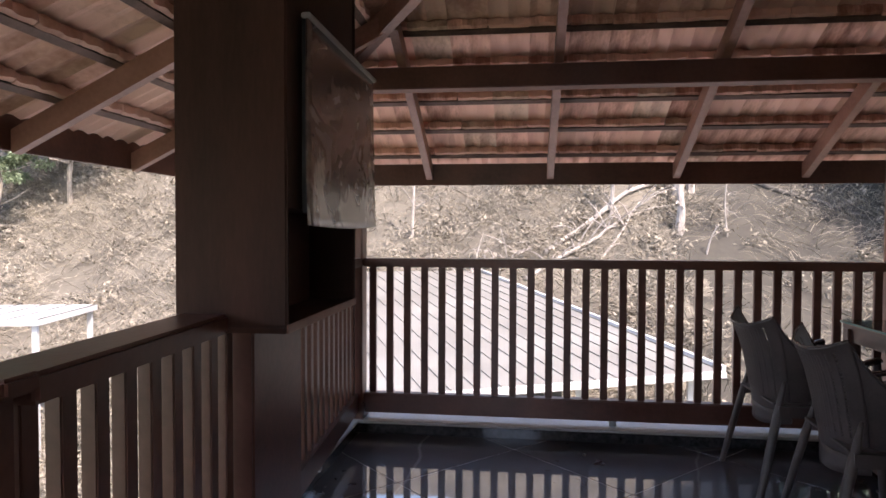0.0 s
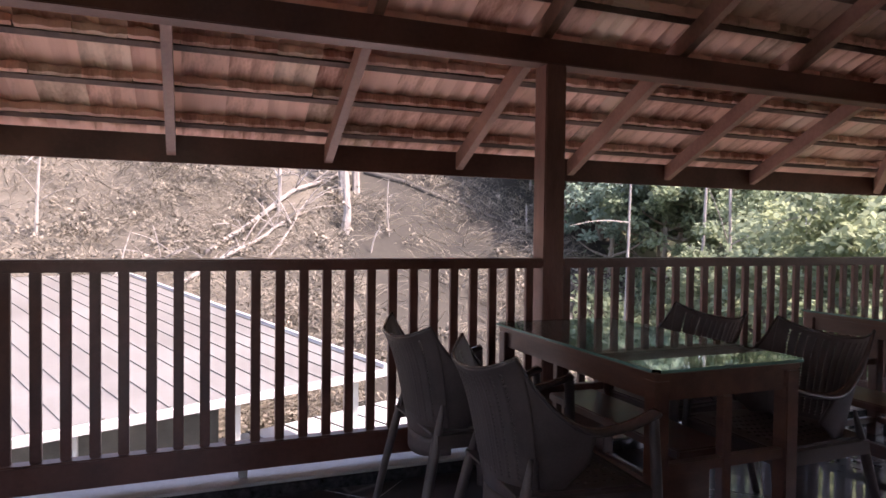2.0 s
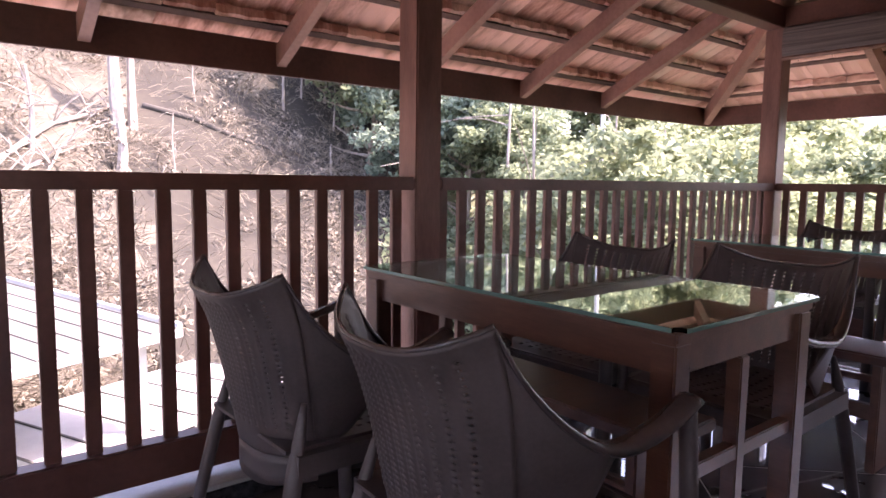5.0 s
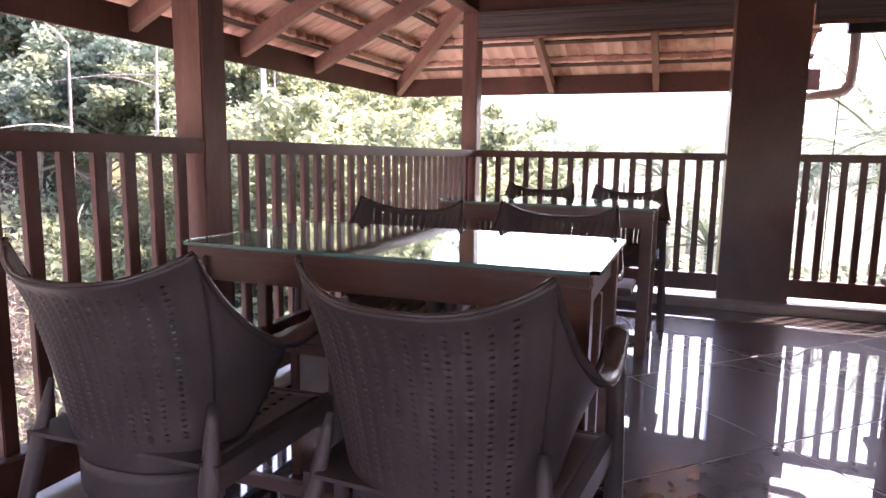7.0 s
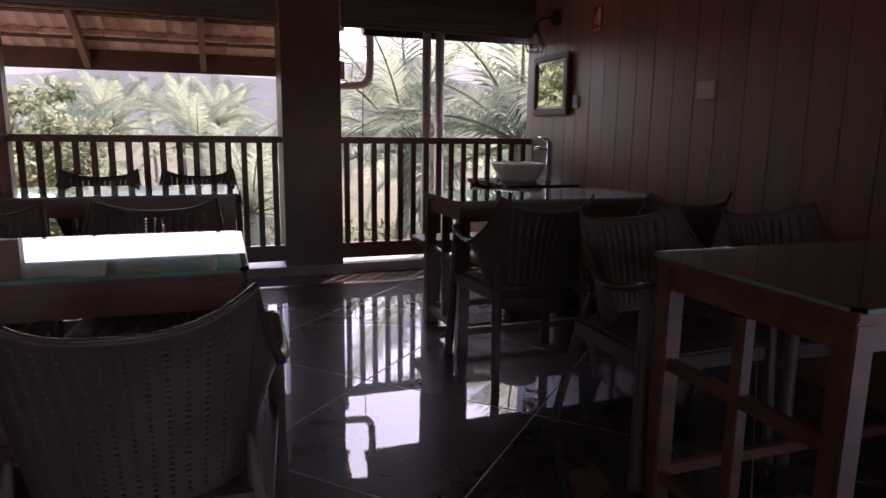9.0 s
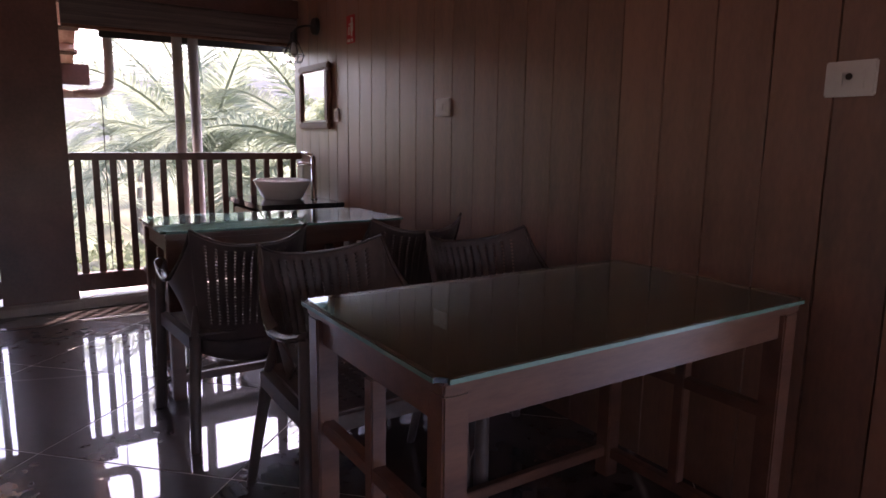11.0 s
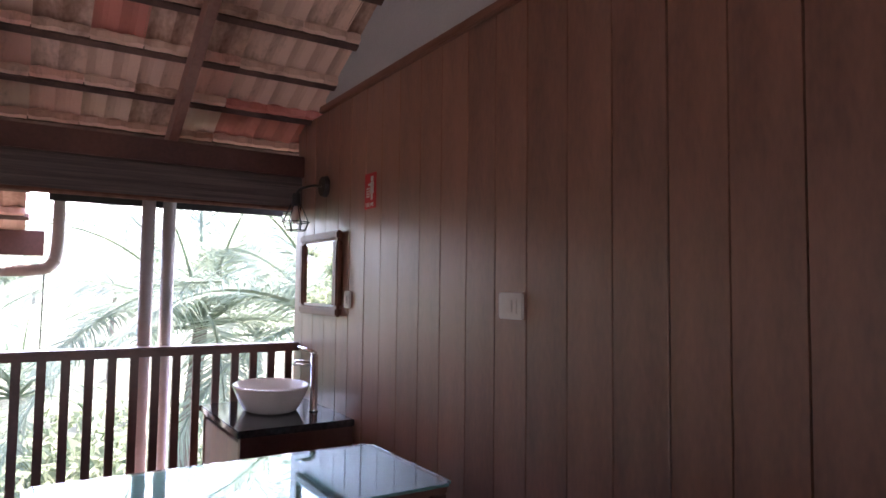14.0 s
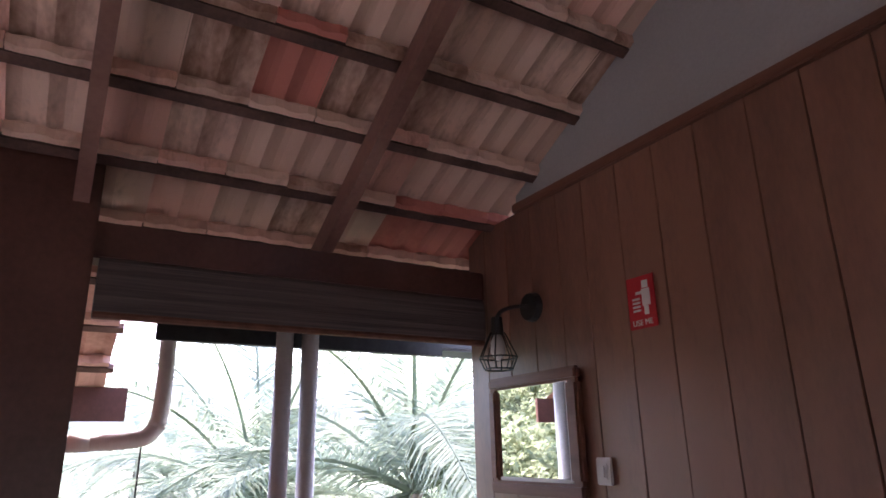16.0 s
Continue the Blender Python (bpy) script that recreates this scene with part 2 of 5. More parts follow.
def tube(bm, pts, radii, sides=8, flat=1.0, cap=True):
    pts = [Vector(p) for p in pts]
    rings = []
    ref, s = Vector((0, 0, 1)), None
    for i, p in enumerate(pts):
        d = (pts[min(i + 1, len(pts) - 1)] - pts[max(i - 1, 0)]).normalized()
        s = d.cross(ref) if s is None else s - d * s.dot(d)      # carried along, so that bends do not twist
        if s.length < 1e-3:
            s = d.cross(Vector((1, 0, 0)))
        s.normalize()
        t = s.cross(d).normalized()
        r = radii[i] if isinstance(radii, (list, tuple)) else radii
        rings.append([bm.verts.new(p + s * (r * math.cos(a)) + t * (r * flat * math.sin(a))) for a in (2 * math.pi * k / sides for k in range(sides))])
    for r0, r1 in zip(rings, rings[1:]):
        for k in range(sides):
            bm.faces.new((r0[k], r0[(k + 1) % sides], r1[(k + 1) % sides], r1[k]))
    if cap:
        bm.faces.new(rings[0][::-1])
        bm.faces.new(rings[-1])
    return bm


def smooth_line(pts, n=6):
    """Points along a Catmull-Rom line through pts."""
    pts = [Vector(p) for p in pts]
    out = []
    for i in range(len(pts) - 1):
        p0, p1, p2, p3 = pts[max(i - 1, 0)], pts[i], pts[i + 1], pts[min(i + 2, len(pts) - 1)]
        for k in range(n):
            t = k / n
            out.append(0.5 * ((2 * p1) + (p2 - p0) * t + (2 * p0 - 5 * p1 + 4 * p2 - p3) * t * t + (3 * p1 - p0 - 3 * p2 + p3) * t ** 3))
    return out + [pts[-1]]


# ---- plan (metres) ----
XW, XE, YN, YS = -0.675, 5.375, 3.835, 0.0     # middles of the post rows; face of the panelled wall
POST = 0.06
BEAM0, BEAM1 = 2.05, 2.18
PITCH = 0.5
EAVE_N, EAVE_E, EAVE_W = 5.0, 6.6, -1.95
RIDGE_X = (XW + XE) / 2
RIDGE_Z = BEAM1 + PITCH * (XE - XW) / 2
HIP_Y = YN - (XE - XW) / 2
RAIL = 1.045
SOUTH_END = -3.0
PASSAGE = 1.0    # the panelled wall begins here

# ---- structure: floor, kerbs, walls ----
floor = tagged(finish("floor", boxbm(XW - 0.12, XE + 0.15, SOUTH_END, YN + 0.2, -0.25, -0.012), CONCRETE), "dark polished stone floor laid in large slabs", "floor", kind="structure")


def kerb(name, x0, x1, y0, y1, face=None):
    tagged(finish(name, boxbm(x0, x1, y0, y1, 0.0, 0.056, bevel=0.003), face or GRANITE), "polished stone kerb face under the railing", "kerb", kind="structure")
    return tagged(finish(name, boxbm(x0, x1, y0, y1, 0.057, 0.072, bevel=0.004), KERB), "pale stone coping on the low kerb", "kerb", kind="structure")


kerb("trim", XW - 0.12, XE + 0.15, 3.735, YN + 0.2)
kerb("trim", 5.27, XE + 0.15, 0.0, 3.735, KERB)
kerb("trim", XW - 0.12, -0.63, SOUTH_END, 3.735)

wall = tagged(finish("wall_south", boxbm(PASSAGE, XE + 0.06, -0.16, -0.0225, 0.0, 2.40), WOOD_DARK), "wall clad in brown wooden planks under a grey plastered gable", "wall", kind="structure")
gb = bmesh.new()
def roof_z(x):
    return BEAM1 + 0.155 + PITCH * min(x - XW, XE - x)
prof = [(PASSAGE, 2.40), (XE - 0.3, 2.40), (XE - 0.3, roof_z(XE - 0.3)), (RIDGE_X, roof_z(RIDGE_X)), (PASSAGE, roof_z(PASSAGE))]
fa = [gb.verts.new((x, -0.03, z)) for x, z in prof]
fb = [gb.verts.new((x, -0.16, z)) for x, z in prof]
gb.faces.new(fa)
gb.faces.new(fb[::-1])
for k in range(len(prof)):
    gb.faces.new((fa[k], fb[k], fb[(k + 1) % 5], fa[(k + 1) % 5]))
bmesh.ops.recalc_face_normals(gb, faces=gb.faces)
part("gable", gb, PLASTER, wall, "grey painted plaster gable")
tagged(finish("trim", boxbm(PASSAGE, XE - 0.33, -0.03, 0.022, 2.385, 2.425, bevel=0.005), TRIM), "brown wooden moulding along the top of the planks", "trim", kind="structure")
tagged(finish("wall_passage", boxbm(PASSAGE - 0.12, PASSAGE, SOUTH_END, -0.004, 0.0, 2.9), PLASTER), "plain grey plastered passage wall", "wall", kind="structure")
# unseen end wall; its opening is added to brighten the room from the south
pe = boxbm(XW - 0.06, XW + 0.42, SOUTH_END - 0.12, SOUTH_END, 0.0, 2.25)
box(pe, PASSAGE - 0.42, PASSAGE, SOUTH_END - 0.12, SOUTH_END, 0.0, 2.25)
box(pe, XW - 0.06, PASSAGE, SOUTH_END - 0.12, SOUTH_END, 2.25, 3.0)
tagged(finish("wall_passage_end", pe, PLASTER), "unseen passage end wall, opened to let daylight in", "wall", kind="structure")

# ---- posts, pillars, beams ----


def post(x, y):
    p = empty("post", x, y)
    part("shaft", boxbm(-POST, POST, -POST, POST, 0.072, BEAM0, bevel=0.006), POSTWOOD, p)
    part("base_block", boxbm(-POST - 0.012, POST + 0.012, -POST - 0.012, POST + 0.012, 0.072, 0.17, bevel=0.005), WOOD, p)
    return tagged(p, "square reddish-brown wooden post carrying the roof beam", "post", "posts along the railing")


for px, py in ((XW, YN), (2.42, YN), (XE, YN)):
    post(px, py)

pil = empty("pillar", 5.50, 1.815)
part("shaft", boxbm(-0.22, 0.22, -0.215, 0.215, 0.0, 2.6, bevel=0.008), WOOD, pil)
part("base_block", boxbm(-0.25, 0.22, -0.24, 0.24, 0.0, 0.06, bevel=0.008), KERB, pil, "grey stone plinth")
tagged(pil, "thick square dark brown clad pillar in the railing line", "pillar")

pw = empty("pillar", -0.56, 1.98)
part("shaft", boxbm(0.05, 0.172, -0.32, 0.07, 0.0, BEAM0, bevel=0.006), WOOD, pw)
part("side_board", boxbm(0.035, 0.328, -0.48, -0.462, 0.975, 2.3, bevel=0.004), WOOD_DARK, pw, "dark brown boxed cladding around the upper pillar")
part("side_board", boxbm(0.035, 0.328, 0.162, 0.18, 0.975, 2.3, bevel=0.004), WOOD_DARK, pw)
part("back_board", boxbm(0.038, 0.168, -0.462, 0.162, 0.9755, 2.3), WOOD, pw)
part("upper_box", boxbm(0.174, 0.322, -0.462, 0.162, 1.27, 2.3), WOOD_DARK, pw, "closed upper part over the open niche")
part("ledge", boxbm(0.035, 0.326, -0.48, 0.18, 0.957, 0.9745, bevel=0.003), WOOD_DARK, pw, "wooden ledge that forms the niche floor")
part("edge_strip", boxbm(0.3265, 0.331, -0.48, 0.18, 0.957, 0.980, bevel=0.0015), RAFTER, pw, "lighter strip along the ledge")
sw = part("switch_plate", boxbm(0.174, 0.181, -0.155, -0.075, 1.085, 1.20, bevel=0.003), WHITE, pw, "white switch plate")
part("rocker", boxbm(0.181, 0.187, -0.13, -0.105, 1.11, 1.17, bevel=0.002), WHITE, sw)
tagged(pw, "dark brown pillar with a wide boxed upper part and open niche", "pillar")

beams = tagged(empty("roof_beam", 0, 0), "dark brown wooden wall plate beams on the posts", "beam", kind="structure")
part("beam", boxbm(XW - 0.06, XE + 0.06, YN - 0.06, YN + 0.06, BEAM0, BEAM1, bevel=0.005), WOOD, beams)
part("beam", boxbm(XE - 0.06, XE + 0.06, 0.0, YN - 0.06, BEAM0, BEAM1, bevel=0.005), WOOD, beams)
part("beam", boxbm(XW - 0.06, XW + 0.06, SOUTH_END, YN - 0.06, BEAM0, BEAM1, bevel=0.005), WOOD, beams)

# ---- roof: rafters, fascias, battens, tiles ----
RD = 0.10   # rafter depth
roof = tagged(empty("roof", 0, 0), "red clay tile roof on wooden rafters seen from below", "roof", kind="structure")


def rafter(a, b, w=0.05, h=RD, name="rafter"):
    part(name, beam_between(bmesh.new(), a, b, w, h), RAFTER, roof)


for x in (-0.38, 0.546, 1.473, 2.38, 3.27, 4.158, 5.04):
    top = max(HIP_Y, YN - min(x - XW, XE - x))
    rafter((x, EAVE_N - 0.02, BEAM1 - PITCH * (EAVE_N - 0.02 - YN)), (x, top, BEAM1 + PITCH * (YN - top)))
EAST_END = 1.33
for y in (3.472, 2.569, 1.66, 0.754):
    top = max(RIDGE_X, XE - (YN - y))
    e = EAVE_E - 0.02 if y > EAST_END else 5.70
    rafter((e, y, BEAM1 - PITCH * (e - XE)), (top, y, BEAM1 + PITCH * (XE - top)))
for y in (3.55, 2.65, 1.75, 0.85, -0.05, -0.95, -1.85, -2.75):
    top = min(RIDGE_X, XW + (YN - y)) if y > 0 else PASSAGE
    rafter((EAVE_W + 0.02, y, BEAM1 - PITCH * (XW - EAVE_W - 0.02)), (top, y, BEAM1 + PITCH * (top - XW)))
ze = BEAM1 - PITCH * (EAVE_N - YN)
rafter((EAVE_E - 0.05, EAVE_N - 0.02, ze - 0.02), (RIDGE_X, HIP_Y, RIDGE_Z - 0.02), 0.06, 0.12, "hip_rafter")
rafter((EAVE_W + 0.05, EAVE_N - 0.02, ze - 0.02), (RIDGE_X, HIP_Y, RIDGE_Z - 0.02), 0.06, 0.12, "hip_rafter")
rafter((RIDGE_X, HIP_Y, RIDGE_Z - 0.04), (RIDGE_X, -0.02, RIDGE_Z - 0.04), 0.06, 0.14, "ridge_board")
for a in (boxbm(EAVE_W, EAVE_E, EAVE_N - 0.012, EAVE_N + 0.012, 1.565, 1.73, bevel=0.003),
          boxbm(EAVE_E - 0.012, EAVE_E + 0.012, EAST_END, EAVE_N - 0.012, 1.565, 1.73, bevel=0.003),
          boxbm(EAVE_W - 0.012, EAVE_W + 0.012, SOUTH_END, EAVE_N - 0.012, 1.565, 1.73, bevel=0.003)):
    part("fascia", a, WOOD, roof, "dark brown fascia board")
part("fascia", boxbm(5.70, 5.73, 0.0, EAST_END, 1.845, 2.10, bevel=0.003), BLACK, roof, "dark gutter board")

# one clay tile: two rolls across, a hooked head, laid on the battens
TW, TR = 0.232, 0.324


def tile_mesh(name, mat):
    bm = bmesh.new()
    n = 10
    rows = []
    for v, lift in ((-0.03, 0.014), (TR * 0.55, 0.004), (TR + 0.05, -0.008)):
        lo, hi = [], []
        for k in range(n + 1):
            u = k / n
            zz = 0.016 * abs(math.sin(2 * math.pi * u)) ** 1.4 - 0.006 + 0.004 * (u - 0.5)
            x = (u - 0.5) * (TW + 0.008)
            lo.append(bm.verts.new((x, v, zz + lift)))
            hi.append(bm.verts.new((x, v, zz + lift + 0.014)))
        rows.append((lo, hi))
    for (l0, h0), (l1, h1) in zip(rows, rows[1:]):
        for k in range(n):
            bm.faces.new((l0[k], l1[k], l1[k + 1], l0[k + 1]))
            bm.faces.new((h0[k], h0[k + 1], h1[k + 1], h1[k]))
    for lo, hi in (rows[0], rows[-1]):
        for k in range(n):
            bm.faces.new((lo[k], lo[k + 1], hi[k + 1], hi[k]))
    bmesh.ops.recalc_face_normals(bm, faces=bm.faces)
    # hooked head that bears on the upper side of the batten
    n2 = 8
    lip = [[], [], [], []]
    for k in range(n2 + 1):
        u = k / n2
        x = (u - 0.5) * (TW - 0.003)
        w = 0.006 * math.sin(4 * math.pi * u + 0.6)
        for q, (yy, zz) in enumerate(((TR + 0.026, -0.004), (TR + 0.024, -0.040 + 0.3 * w), (TR + 0.046 + w, -0.036), (TR + 0.058 + w, -0.004))):
            lip[q].append(bm.verts.new((x, yy, zz)))
    for r0, r1 in zip(lip, lip[1:]):
        for k in range(n2):
            bm.faces.new((r0[k], r0[k + 1], r1[k + 1], r1[k]))
    for k in (0, n2):
        bm.faces.new([lip[q][k] for q in range(4)])
    me = bpy.data.meshes.new(name)
    bm.to_mesh(me)
    bm.free()
    me.materials.append(mat)
    return me


TILE_ME = tile_mesh("roof_tile", TILE)
TILE_ME2 = tile_mesh("roof_tile", TILE_BEIGE)
TILE_ME3 = tile_mesh("roof_tile", TILE_RED)
ANG = math.atan(PITCH)
SLOPE_ROW = TR * math.cos(ANG)   # horizontal run of one course
tile_data = (np.array([v.co for v in TILE_ME.vertices]), [tuple(p.vertices) for p in TILE_ME.polygons])
rng = random.Random(4)


def slope(name, origin, along, inward, s0, s1, run_out, run_in, keep, near, first, pale):
    """A roof slope. origin: a point over the beam; along and inward: unit ways on plan; keep(x, y): where tiles lie."""
    o, a, w = Vector(origin), Vector(along), Vector(inward)
    up = (w + Vector((0, 0, PITCH))).normalized()
    nrm = a.cross(up).normalized()
    if nrm.z < 0:
        nrm = -nrm
    a2 = up.cross(nrm)
    bat = bmesh.new()
    vv, ff = [], []
    d = first
    while d < run_in:
        base = o + w * d + Vector((0, 0, PITCH * d)) + nrm * RD
        ss = [s0 + TW * (k + 0.5) for k in range(int((s1 - s0) / TW) + 1)]
        ok = [s for s in ss if keep(*(base + a * s + w * 0.14).xy)]
        if ok and d > -run_out:
            beam_between(bat, base + a * (min(ok) - TW * 0.6) , base + a * (max(ok) + TW * 0.6), 0.04, 0.028, nrm)
        for s in ok:
            p = base + a * s + nrm * 0.045
            j = rng.uniform(-0.004, 0.004)
            m = Matrix((a2, up, nrm)).transposed().to_4x4()
            m = Matrix.Translation(p + up * j) @ m @ pose(0, 0, 0, rng.uniform(-0.5, 0.5), rng.uniform(-0.6, 0.6), rng.uniform(-0.5, 0.5))
            if near(*p.xy):
                red = noise.noise((p.x * 1.7, p.y * 1.7, 4.0)) > 0.34 and pale > 0.5
                share("roof_tile", TILE_ME3 if red else TILE_ME2 if rng.random() < pale else TILE_ME, roof, m)
            else:
                pts = tile_data[0] @ np.array(m.to_3x3()).T + np.array(m.translation)
                b0 = len(vv)
                vv.extend(map(tuple, pts))
                ff.extend(tuple(i + b0 for i in f) for f in tile_data[1])
        d += SLOPE_ROW
    part("batten", bat, BATTEN, roof, "dark wooden battens")
    if vv:
        me = bpy.data.meshes.new("roof_tile")
        me.from_pydata(vv, [], ff)
        me.materials.append(TILE_OLD)
        t = new("tiling", me)
        t.parent = roof
        tagged(t, "clay roof tiles laid in rows", kind="stuff")


def keep_n(x, y):
    return y > HIP_Y - 0.1 and y < EAVE_N + 0.1 and XW + (YN - y) - 0.26 < x < XE - (YN - y) + 0.26


def keep_e(x, y):
    return x > RIDGE_X - 0.1 and y > -0.2 and y < YN + (x - XE) + 0.26 and (y > EAST_END or x < 5.72)


def keep_w(x, y):
    return x < RIDGE_X + 0.1 and y < YN + (XW - x) + 0.26 and (y > -0.03 or x < PASSAGE)


slope("tiles", (0, YN, BEAM1), (1, 0, 0), (0, -1, 0), EAVE_W, EAVE_E, EAVE_N - YN, 3.1, keep_n, lambda x, y: y > 4.0 and -0.9 < x < 5.8, -1.285, 0.12)
slope("tiles", (XE, 0, BEAM1), (0, 1, 0), (-1, 0, 0), -0.18, EAVE_N, EAVE_E - XE, 3.1, keep_e, lambda x, y: 3.9 < x < 5.7 and y < 2.6, -1.252, 0.66)
slope("tiles", (XW, 0, BEAM1), (0, 1, 0), (1, 0, 0), SOUTH_END, EAVE_N, XW - EAVE_W, 3.1, keep_w, lambda x, y: False, -1.27, 0.5)

# ---- railings ----
BAL = 0.104


def baluster_mesh(half):
    bm = boxbm(-0.021, 0.021, -half, half, 0.226, RAIL - 0.05, bevel=0.003)
    me = bpy.data.meshes.new("baluster")
    bm.to_mesh(me)
    bm.free()
    me.materials.append(WOOD)
    return me


BAL_ME, BAL_MID, BAL_SQUARE = baluster_mesh(0.0125), baluster_mesh(0.016), baluster_mesh(0.021)


def railing(x0, y0, x1, y1, drop=0.0, gap=BAL, short=0.0):
    """A straight run from one end to the other."""
    ln = math.hypot(x1 - x0, y1 - y0)
    g = empty("railing", x0, y0, -drop, math.degrees(math.atan2(y1 - y0, x1 - x0)))
    part("handrail", boxbm(0, ln - short, -0.062, 0.062, RAIL - 0.05, RAIL, bevel=0.008), WOOD, g, "wide dark brown handrail")
    part("bottom_rail", boxbm(0, ln, -0.035, 0.035, 0.106, 0.226, bevel=0.006), WOOD, g)
    n = int(ln / gap)
    for k in range(n):
        share("baluster", BAL_SQUARE if x1 == XW else BAL_MID if x1 < 0 else BAL_ME, g, pose((k + 0.5) * ln / n, 0, 0))
    for q in range(max(1, int(ln / 1.6))):
        xx = ln * (q + 0.5) / max(1, int(ln / 1.6))
        part("foot", boxbm(xx - 0.02, xx + 0.02, -0.02, 0.02, 0.072 + min(drop, 0.03), 0.107), KERB, g, "small metal foot")
    return tagged(g, "dark brown wooden railing with square balusters on a kerb", "railing", "railings of the veranda")


railing(XW + POST, YN, 2.42 - POST, YN)
railing(2.42 + POST, YN, XE - POST, YN)
railing(XE, 2.03, XE, YN - POST)
railing(XE, 0.0, XE, 1.60)
railing(-0.56, 2.055, XW, YN - POST)
railing(-0.42, -1.2, -0.42, 0.76, 0.04, 0.102)
railing(-0.42, 0.82, -0.45, 1.655, 0.04, 0.092, 0.155)
np_ = empty("newel_post", -0.42, 0.79)
part("shaft", boxbm(-0.03, 0.03, -0.03, 0.03, 0.0, 0.98, bevel=0.004), WOOD, np_)
part("cap", boxbm(-0.07, 0.07, -0.035, 0.035, 0.98, 1.01, bevel=0.006), WOOD, np_)
tagged(np_, "short dark brown newel post joining two railings", "post")

# ---- outdoors: ground, hill, shed ----


def ss(a, b, v):
    t = min(1.0, max(0.0, (v - a) / (b - a)))
    return t * t * (3 - 2 * t)


def ground_z(x, y):
    rise = max(0.0, y - 14.5) * 0.52 + max(0.0, y - 22.0) * 0.3
    rise = min(rise, 22.0 + 0.05 * max(0.0, y - 60))
    f = 1.0 - ss(24.0, 58.0, x)
    bump = 0.5 * noise.noise((x * 0.18, y * 0.18, 0.3)) + 0.22 * noise.noise((x * 0.6, y * 0.6, 1.7))
    return -4.6 + rise * f + bump * min(1.0, max(0.0, (math.hypot(x - 2, y - 1) - 6) / 6))


def axis_steps(lo, hi):
    out, v = [], lo
    while v < hi:
        out.append(v)
        v += 0.8 if -25 < v < 40 else 4.0 if -90 < v < 110 else 40.0
    return out + [hi]


gx, gy = axis_steps(-900.0, 900.0), axis_steps(-900.0, 900.0)
gv = [(x, y, ground_z(x, y)) for y in gy for x in gx]
gf = [(j * len(gx) + i, j * len(gx) + i + 1, (j + 1) * len(gx) + i + 1, (j + 1) * len(gx) + i) for j in range(len(gy) - 1) for i in range(len(gx) - 1)]
gm = bpy.data.meshes.new("ground")
gm.from_pydata(gv, [], gf)
gm.materials.append(SOIL)
gm.materials.append(GRASS)
gm.materials.append(BURNT)
for p in gm.polygons:
    p.use_smooth = True
    c = p.center
    if c.x + 0.1 * c.y + 4.0 * noise.noise((c.x * 0.25, c.y * 0.25, 6.0)) > 19.5 or c.y < 4:
        p.material_index = 1
    elif c.x > 4.3 + 0.17 * (c.y - 14) + 1.4 * noise.noise((c.x * 0.4, c.y * 0.4, 2.0)) and c.y > 12:
        p.material_index = 2
tagged(new("ground", gm), "dry brown hillside turning green towards the valley", "ground", kind="structure")

# far ridge across the valley; its pale grey-blue base colour stands in for haze
HAZE = material("ridge_haze_colour", (0.122, 0.142, 0.140), (0.170, 0.190, 0.187), 1.0, 0.012, bump=0.0, fine=0.08)
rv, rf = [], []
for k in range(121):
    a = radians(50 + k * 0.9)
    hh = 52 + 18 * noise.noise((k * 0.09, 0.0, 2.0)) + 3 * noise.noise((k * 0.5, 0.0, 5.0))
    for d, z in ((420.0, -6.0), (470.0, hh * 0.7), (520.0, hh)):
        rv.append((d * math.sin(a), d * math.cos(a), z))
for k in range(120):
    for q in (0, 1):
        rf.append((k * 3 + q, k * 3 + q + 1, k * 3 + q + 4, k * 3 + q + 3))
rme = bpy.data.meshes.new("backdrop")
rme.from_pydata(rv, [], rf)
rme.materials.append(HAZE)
tagged(new("backdrop", rme), "hills across the valley, coloured pale to stand for haze", "hills", kind="structure")

# added pale slab, bounces daylight up under the eaves and into the veranda
tagged(finish("pavement", boxbm(-9.0, 4.5, 5.6, 10.8, -4.9, -4.25), material("bounce_slab", (0.36, 0.35, 0.33), (0.52, 0.51, 0.48), 0.9, 0.8, bump=0.2, fine=12.0)), "pale slab added below the veranda to bounce light up", "pavement", kind="structure")

# metal roofed shed below the veranda
R0, U, V = Vector((3.78, 11.66, -1.2)), Vector((-0.911, -0.412, 0)), Vector((-0.412, 0.911, 0.082))
shed = empty("shed", 0, 0)
sb = bmesh.new()
corners = [R0, R0 + U * 7.5, R0 + U * 7.5 + V * 12.3, R0 + V * 12.3]
tv = [sb.verts.new(c) for c in corners]
bv = [sb.verts.new(c - Vector((0, 0, 0.06))) for c in corners]
sb.faces.new(tv)
sb.faces.new(bv[::-1])
for k in range(4):
    sb.faces.new((tv[k], bv[k], bv[(k + 1) % 4], tv[(k + 1) % 4]))
bmesh.ops.recalc_face_normals(sb, faces=sb.faces)
part("roof_sheet", sb, SHEET, shed, "pale grey metal roof sheet")
for k in range(19):
    p = R0 + U * (0.02 + k * 0.41)
    part("seam", beam_between(bmesh.new(), p, p + V * 12.3, 0.03, 0.022), SHEET, shed)
part("gutter", beam_between(bmesh.new(), R0 - V * 0.06 - Vector((0, 0, 0.1)), R0 + U * 7.5 - V * 0.06 - Vector((0, 0, 0.1)), 0.12, 0.1), WHITE_SHEET, shed, "white eaves gutter")
part("verge", beam_between(bmesh.new(), R0 - U * 0.04 - Vector((0, 0, 0.08)), R0 - U * 0.04 + V * 12.3 - Vector((0, 0, 0.08)), 0.08, 0.16), WHITE_SHEET, shed, "white verge flashing")
wb = bmesh.new()
